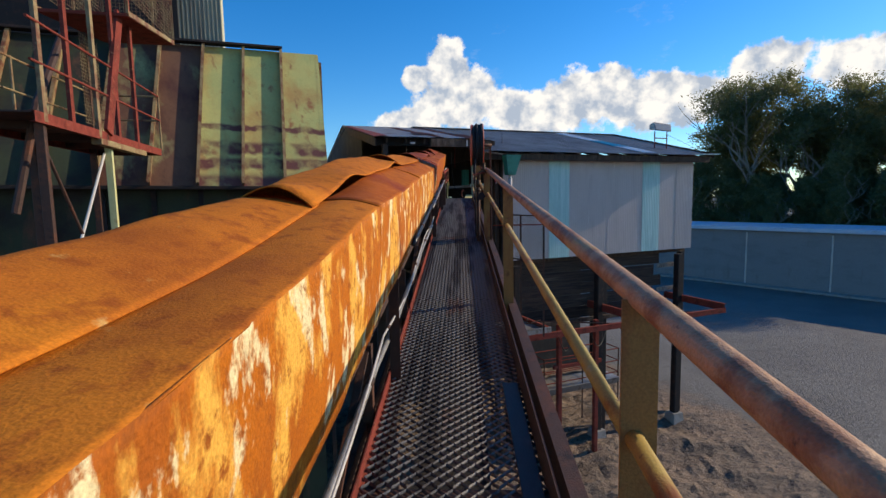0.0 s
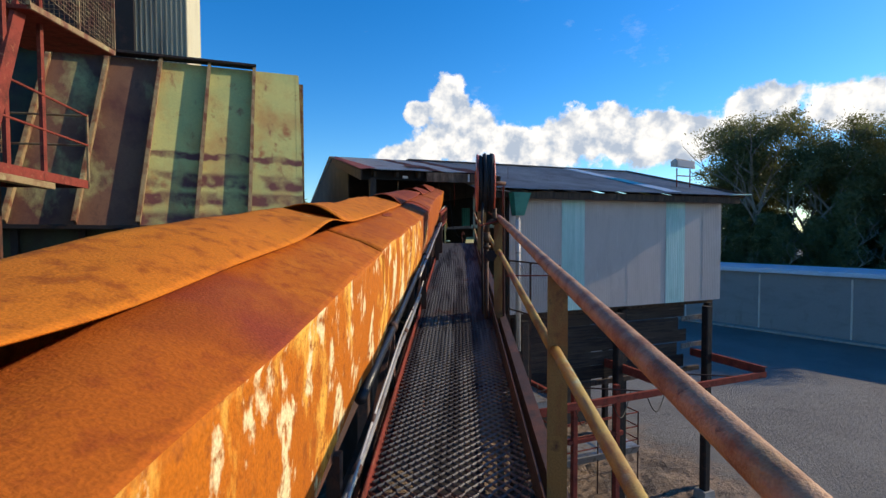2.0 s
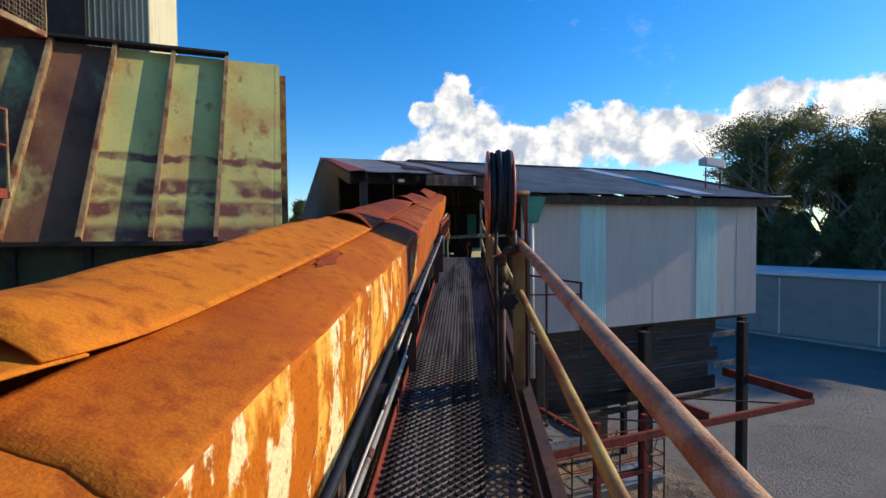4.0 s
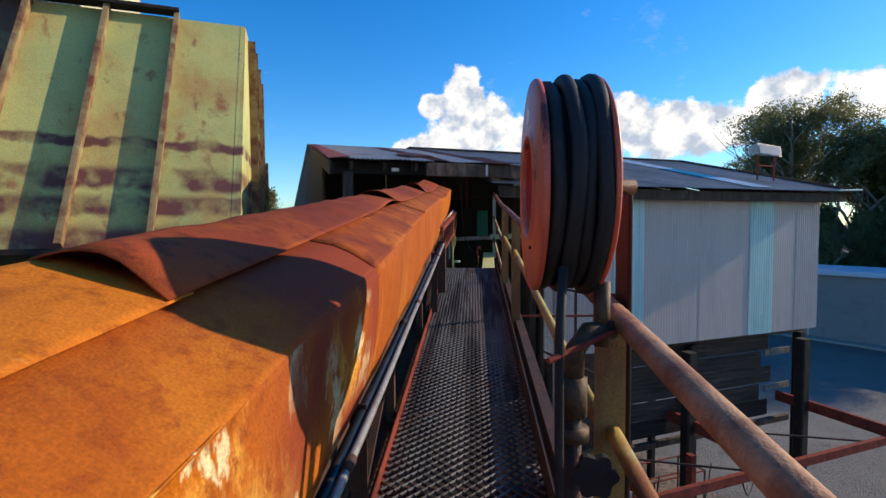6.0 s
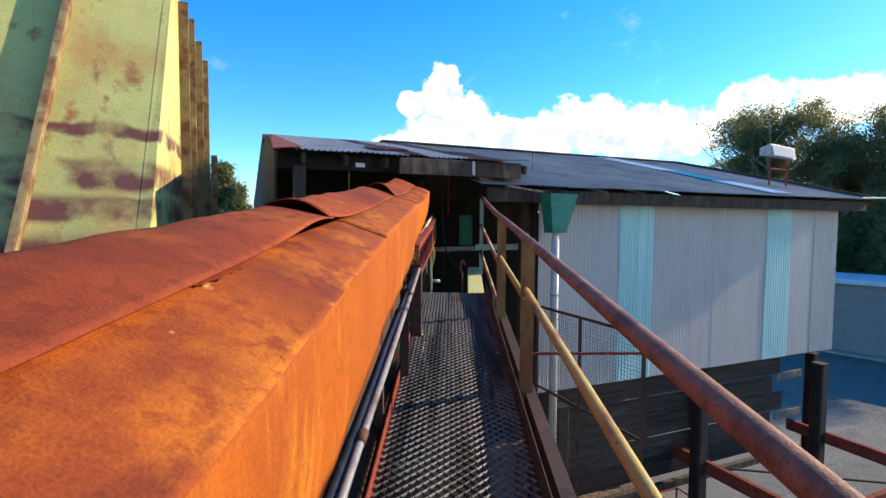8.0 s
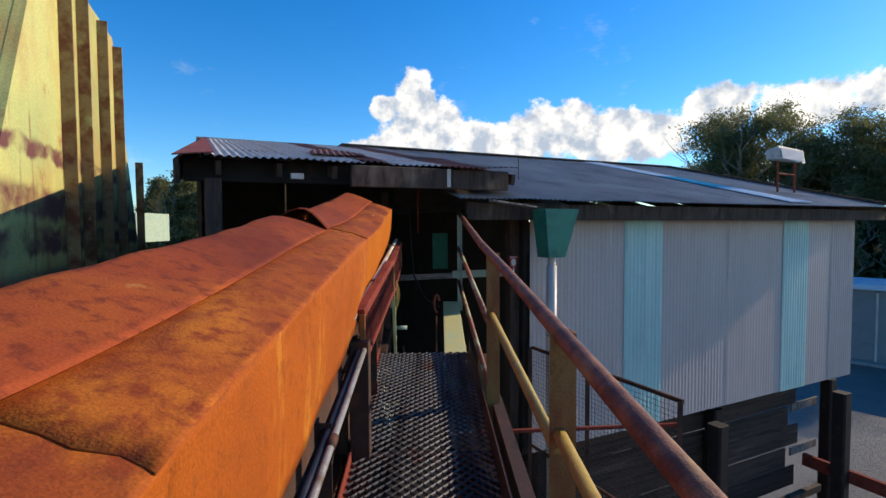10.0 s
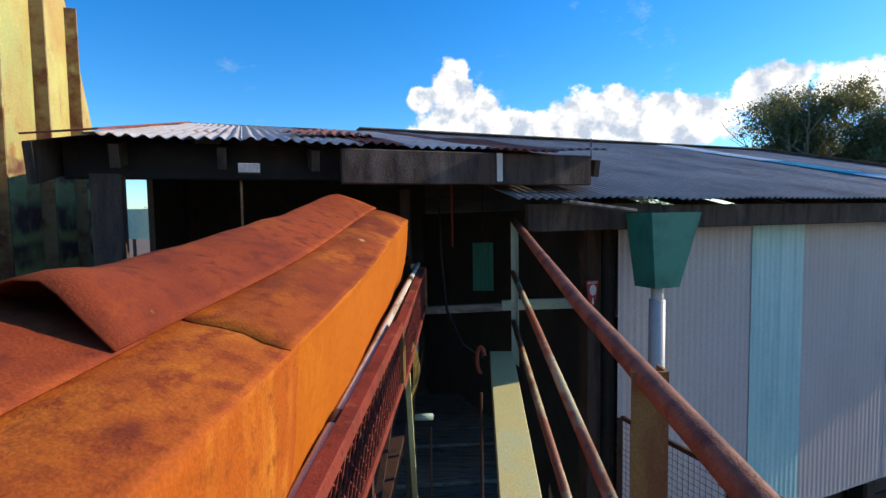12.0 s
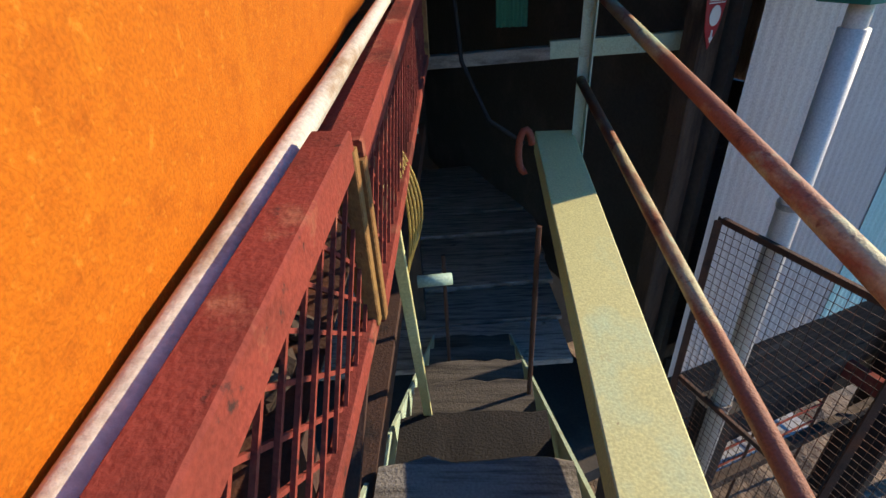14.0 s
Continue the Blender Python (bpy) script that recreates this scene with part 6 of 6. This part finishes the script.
def build_understructure():
    f = thing("cantilever_frame", "rusted red steel channel frame reaching out below the shed", "steel frame")
    z = -2.66
    bm = bmesh.new()
    channel_bar(bm, uv(7.0, 12.0, z), uv(14.95, 12.05, z), 0.09, 0.16, 0.010, -1)
    part("edge_channel", bm, M_REDOX, f, "rusted edge channel")
    for u in (14.88, 11.35, 8.05):
        bm = bmesh.new()
        channel_bar(bm, uv(u, 12.05, z + 0.10), uv(u, 14.6, z + 0.10), 0.09, 0.24, 0.012, 1)
        part("cantilever", bm, M_REDOX, f, "rusted cantilever channel")
    for a, b in ((8.2, 11.2), (11.5, 14.6)):
        bm = bmesh.new()
        tube(bm, [uv(a, 14.3, z - 0.1), uv(b, 12.1, z - 0.05)], 0.022, 8)
        part("tie_rod", bm, M_DARK, f)
    bm = bmesh.new()
    beam(bm, uv(8.0, 14.3, -3.05), uv(14.9, 14.3, -3.0), 0.10, 0.14, 0.006)
    part("ledger", bm, M_TIMBER, f)
    # posts with concrete feet
    for u, v in ((14.8, 13.9), (11.3, 13.95), (8.1, 13.95)):
        p = thing("stilt", "black stained post on a concrete foot", "post", "stilts under the shed")
        bm = bmesh.new()
        beam(bm, uv(u, v, GROUND + 0.25), uv(u, v, -0.95), 0.24, 0.24, 0.03, UX)
        part("post", bm, M_BLACK, p)
        bm = bmesh.new()
        o = uv(u, v, GROUND - 0.1)
        loft(bm, [[o + UX * a * 0.26 + VX * b * 0.26 for a, b in ((-1, -1), (1, -1), (1, 1), (-1, 1))], [o + UX * a * 0.20 + VX * b * 0.20 + Z * 0.45 for a, b in ((-1, -1), (1, -1), (1, 1), (-1, 1))]])
        part("footing", bm, M_CONC, p, "concrete footing")
    # tray with scrap on the frame
    t = thing("scrap_tray", "grey steel tray with dark scrap on the frame", "tray")
    bm = bmesh.new()
    slab(bm, [uv(7.1, 12.1, z + 0.12), uv(8.1, 12.1, z + 0.12), uv(8.1, 13.6, z + 0.12), uv(7.1, 13.6, z + 0.12)], 0.03)
    part("plate", bm, M_CONDUIT, t)
    bm = bmesh.new()
    beam(bm, uv(7.1, 12.05, z + 0.16), uv(8.12, 12.05, z + 0.16), 0.03, 0.16, 0.004)
    part("lip", bm, M_CONDUIT, t)
    rn = random.Random(2)
    for k in range(14):
        bm = bmesh.new()
        a = uv(rn.uniform(7.15, 8.0), rn.uniform(12.2, 13.4), z + 0.14 + rn.uniform(0, 0.12))
        tube(bm, [a, a + Vector((rn.uniform(-.35, .35), rn.uniform(-.35, .35), rn.uniform(-.02, .12)))], rn.uniform(0.01, 0.03), 6)
        part("scrap", bm, M_DARK, t)
    # railed trough lower down
    c = thing("railed_trough", "blue-grey trough inside a thin pipe guard rail", "trough")
    p, q = Vector((3.0, 18.3, 0)), Vector((6.1, 19.7, 0))
    dep = Vector((-0.4, 0.9, 0)) * 0.9
    for o in (p, (p + q) / 2, q, p + dep, q + dep):
        bm = bmesh.new()
        tube(bm, [o + Z * GROUND, o + Z * -4.7], 0.025, 8)
        part("post", bm, M_DARK, c)
    for h in (-4.72, -5.2, -5.65):
        for a, b in ((p, q), (p + dep, q + dep), (p, p + dep), (q, q + dep)):
            bm = bmesh.new()
            tube(bm, [a + Z * h, b + Z * h], 0.02, 8)
            part("rail", bm, M_REDOX, c)
    bm = bmesh.new()
    loft(bm, [[p + Z * -6.1, q + Z * -6.1, q + dep + Z * -6.1, p + dep + Z * -6.1], [p + Z * -5.85 - dep * .1, q + Z * -5.85 - dep * .1, q + dep * 1.1 + Z * -5.85, p + dep * 1.1 + Z * -5.85]])
    part("trough", bm, M_CONDUIT, c, "blue-grey steel trough")
    b = thing("post_frame", "dark red steel frame standing under the shed", "steel frame")
    for o in (uv(9.2, 13.2, 0), uv(10.6, 13.2, 0)):
        bm = bmesh.new()
        beam(bm, o + Z * GROUND, o + Z * -2.75, 0.14, 0.14, 0.01, UX)
        part("leg", bm, M_REDOX, b)
    bm = bmesh.new()
    beam(bm, uv(9.0, 13.2, -4.1), uv(10.8, 13.2, -4.1), 0.10, 0.12, 0.006)
    part("crossbar", bm, M_REDOX, b)
    for k in range(3):
        w = thing("cable", "black cable sagging from the steel frame", "cable")
        bm = bmesh.new()
        a, e = uv(8.4 + k * 1.1, 12.1, -2.75), uv(9.6 + k * 1.3, 13.0, -2.9)
        tube(bm, [a.lerp(e, i / 10) - Z * (0.55 * math.sin(math.pi * i / 10)) for i in range(11)], 0.014, 6)
        smooth(part("cable", bm, M_HOSE, w))


build_understructure()

# ---------------------------------------------------------------- access platform and caged landing by the hopper


def build_platform():
    p = thing("access_platform", "rusted red steel access platform with rails beside the hopper", "platform")
    d = Vector((-0.26, 0.966, 0))
    s = Vector((-0.966, -0.26, 0))
    E = Vector((-6.08, 10.83, 2.30))
    P = lambda a, b, h: E - d * a + s * b + Z * h
    for b in (0.0, 1.15):
        bm = bmesh.new()
        channel_bar(bm, P(-0.0, b, -0.06), P(4.6, b, -0.06), 0.06, 0.13, 0.008, 1 if b == 0 else -1)
        part("edge_channel", bm, M_REDOX, p)
    for a in (0.0, 1.3, 2.6, 3.9):
        bm = bmesh.new()
        beam(bm, P(a, 0, -0.07), P(a, 1.15, -0.07), 0.06, 0.10)
        part("cross_channel", bm, M_DARK, p)
    bm = bmesh.new()
    slab(bm, [P(4.6, 0.03, 0.0), P(0, 0.03, 0.0), P(0, 1.12, 0.0), P(4.6, 1.12, 0.0)], 0.02)
    part("deck", bm, M_DARK, p, "dark grating deck")
    for k, (a, top, mat) in enumerate(((1.32, 3.4, M_REDOX), (2.15, 3.6, M_REDOX), (2.9, 3.6, M_RIB), (3.7, 3.6, M_REDOX), (4.4, 3.6, M_RIB))):
        bm = bmesh.new()
        angle_bar(bm, P(a, 0, -0.1), P(a, 0, top), 0.055, 0.055, 0.006, 1, 1, (0, 1, 0))
        part("post", bm, mat, p)
    for b in (0.0, 1.15):
        bm = bmesh.new()
        tube(bm, [P(0, b, 0), P(0, b, 1.08)], 0.02, 8)
        part("rail_post", bm, M_RIB, p)
        for h in (0.58, 1.06):
            bm = bmesh.new()
            tube(bm, [P(0, b, h), P(4.6, b, h)], 0.018, 8)
            part("rail", bm, M_RIB if b else M_REDOX, p)
    for h in (0.58, 1.06):
        bm = bmesh.new()
        tube(bm, [P(0, 0, h), P(0, 1.15, h)], 0.018, 8)
        part("rail", bm, M_RIB, p)
    for a in (0.9, 1.8, 2.7, 3.6):
        bm = bmesh.new()
        tube(bm, [P(a, 1.15, 0), P(a, 1.15, 1.08)], 0.018, 8)
        part("rail_post", bm, M_RIB, p)
    for a, b, mat in ((2.35, 0.1, M_PLATE), (2.45, 1.1, M_DARK), (4.3, 0.1, M_DARK), (4.3, 1.1, M_DARK)):
        bm = bmesh.new()
        beam(bm, P(a, b, -0.1), P(a, b, GROUND - 2.3), 0.10, 0.10, 0.006, UX)
        part("leg", bm, mat, p)
    bm = bmesh.new()
    beam(bm, P(1.3, -0.05, -0.20), P(2.9, 0.05, -0.16), 0.14, 0.09, 0.006)
    part("bracket_beam", bm, M_RIB, p, "pale rusted bracket beam")
    for a0, a1 in ((2.4, 4.2), (4.2, 2.6)):
        bm = bmesh.new()
        tube(bm, [P(a0, 0.15, -0.3), P(a1, 0.15, -2.6)], 0.022, 8)
        part("brace", bm, M_PVC if a0 < 3 else M_DARK, p)
    bm = bmesh.new()
    tube(bm, [P(3.0, 0.3, 1.4), P(3.9, 0.3, 0.2), P(4.2, 0.5, -1.2)], 0.05, 8)
    part("chute_pipe", bm, M_DARK, p)

    # caged landing higher up
    c = thing("caged_landing", "rusted stair landing enclosed in wire mesh", "landing")
    F = Vector((-6.03, 11.46, 4.60))
    Q = lambda a, b, h: F - d * a + s * b + Z * h
    bm = bmesh.new()
    slab(bm, [Q(2.6, 0, -0.30), Q(0, 0, 0.0), Q(0, 1.3, 0.0), Q(2.6, 1.3, -0.30)], 0.05)
    part("deck", bm, M_REDOX, c, "rusted deck plate")
    for b in (0.0, 1.3):
        bm = bmesh.new()
        beam(bm, Q(2.6, b, -0.30), Q(0, b, 0.0), 0.04, 0.08)
        part("edge_bar", bm, M_RIB, c)
        bm = bmesh.new()
        square_mesh(bm, Q(0, b, 0), -d, Z, 2.6, 1.25, 0.075, 0.003)
        part("mesh", bm, M_RIB, c, "pale wire mesh side")
        for a in (0, 1.3, 2.6):
            bm = bmesh.new()
            beam(bm, Q(a, b, -0.30 * a / 2.6), Q(a, b, 1.3), 0.04, 0.04, 0, UX)
            part("post", bm, M_RIB, c)
    bm = bmesh.new()
    square_mesh(bm, Q(0, 0, 0), s, Z, 1.3, 1.25, 0.075, 0.003)
    part("mesh", bm, M_RIB, c)
    bm = bmesh.new()
    beam(bm, Q(1.0, 1.3, -0.1), Q(1.0, 1.3, GROUND - 4.6), 0.10, 0.10, 0, UX)
    part("leg", bm, M_DARK, c)
    bm = bmesh.new()
    beam(bm, Q(2.4, 0.2, -0.25), Q(3.2, 0.2, -2.3), 0.05, 0.22)
    part("stair_stringer", bm, M_REDOX, c)
    bm = bmesh.new()
    square_mesh(bm, Q(1.5, 0.9, -2.0), -d, Z, 0.7, 1.5, 0.06, 0.003)
    part("mesh", bm, M_RIB, c)


build_platform()

# ---------------------------------------------------------------- far plant on the other side


def build_far_left():
    s = thing("silo", "distant pale green tank building with a round vent", "tank building")
    c = Vector((-28.4, 60, 0))
    bm = bmesh.new()
    loft(bm, [[c + Vector((x, y, 0.9)) for x, y in ((-3.0, -3), (1.4, -3), (1.4, 3), (-3.0, 3))], [c + Vector((x, y, 3.7)) for x, y in ((-3.0, -3), (1.4, -3), (1.4, 3), (-3.0, 3))]])
    part("body", bm, M_SAGE, s)
    for x in (-2.6, -0.4, 1.1):
        bm = bmesh.new()
        beam(bm, c + Vector((x, -2.8, GROUND)), c + Vector((x, -2.8, 0.9)), 0.25, 0.25, 0, UX)
        part("leg", bm, M_DARK, s)
    bm = bmesh.new()
    o = c + Vector((-1.3, -1, 3.7))
    tube(bm, [o, o + Z * 1.3, o + Z * 1.9], [0.7, 0.6, 0.2], 14)
    smooth(part("vent", bm, M_CREAM, s, "round pale vent"))
    bm = bmesh.new()
    beam(bm, c + Vector((-2.2, -4.5, GROUND)), c + Vector((-2.2, -4.5, 4.6)), 0.22, 0.22, 0, UX)
    part("pole", bm, M_PVC, s)
    r = thing("low_shed", "distant low shed with a pale grey roof", "shed")
    bm = bmesh.new()
    slab(bm, [(-31, 44, -1.6), (-17, 44, -1.6), (-17, 54, -0.6), (-31, 54, -0.6)], 0.1)
    part("roof", bm, M_ZINC, r)
    bm = bmesh.new()
    loft(bm, [[(-30.8, 44.2, GROUND), (-17.2, 44.2, GROUND), (-17.2, 53.8, GROUND), (-30.8, 53.8, GROUND)], [(-30.8, 44.2, -1.75), (-17.2, 44.2, -1.75), (-17.2, 53.8, -0.8), (-30.8, 53.8, -0.8)]])
    part("walls", bm, M_FAR, r)


build_far_left()
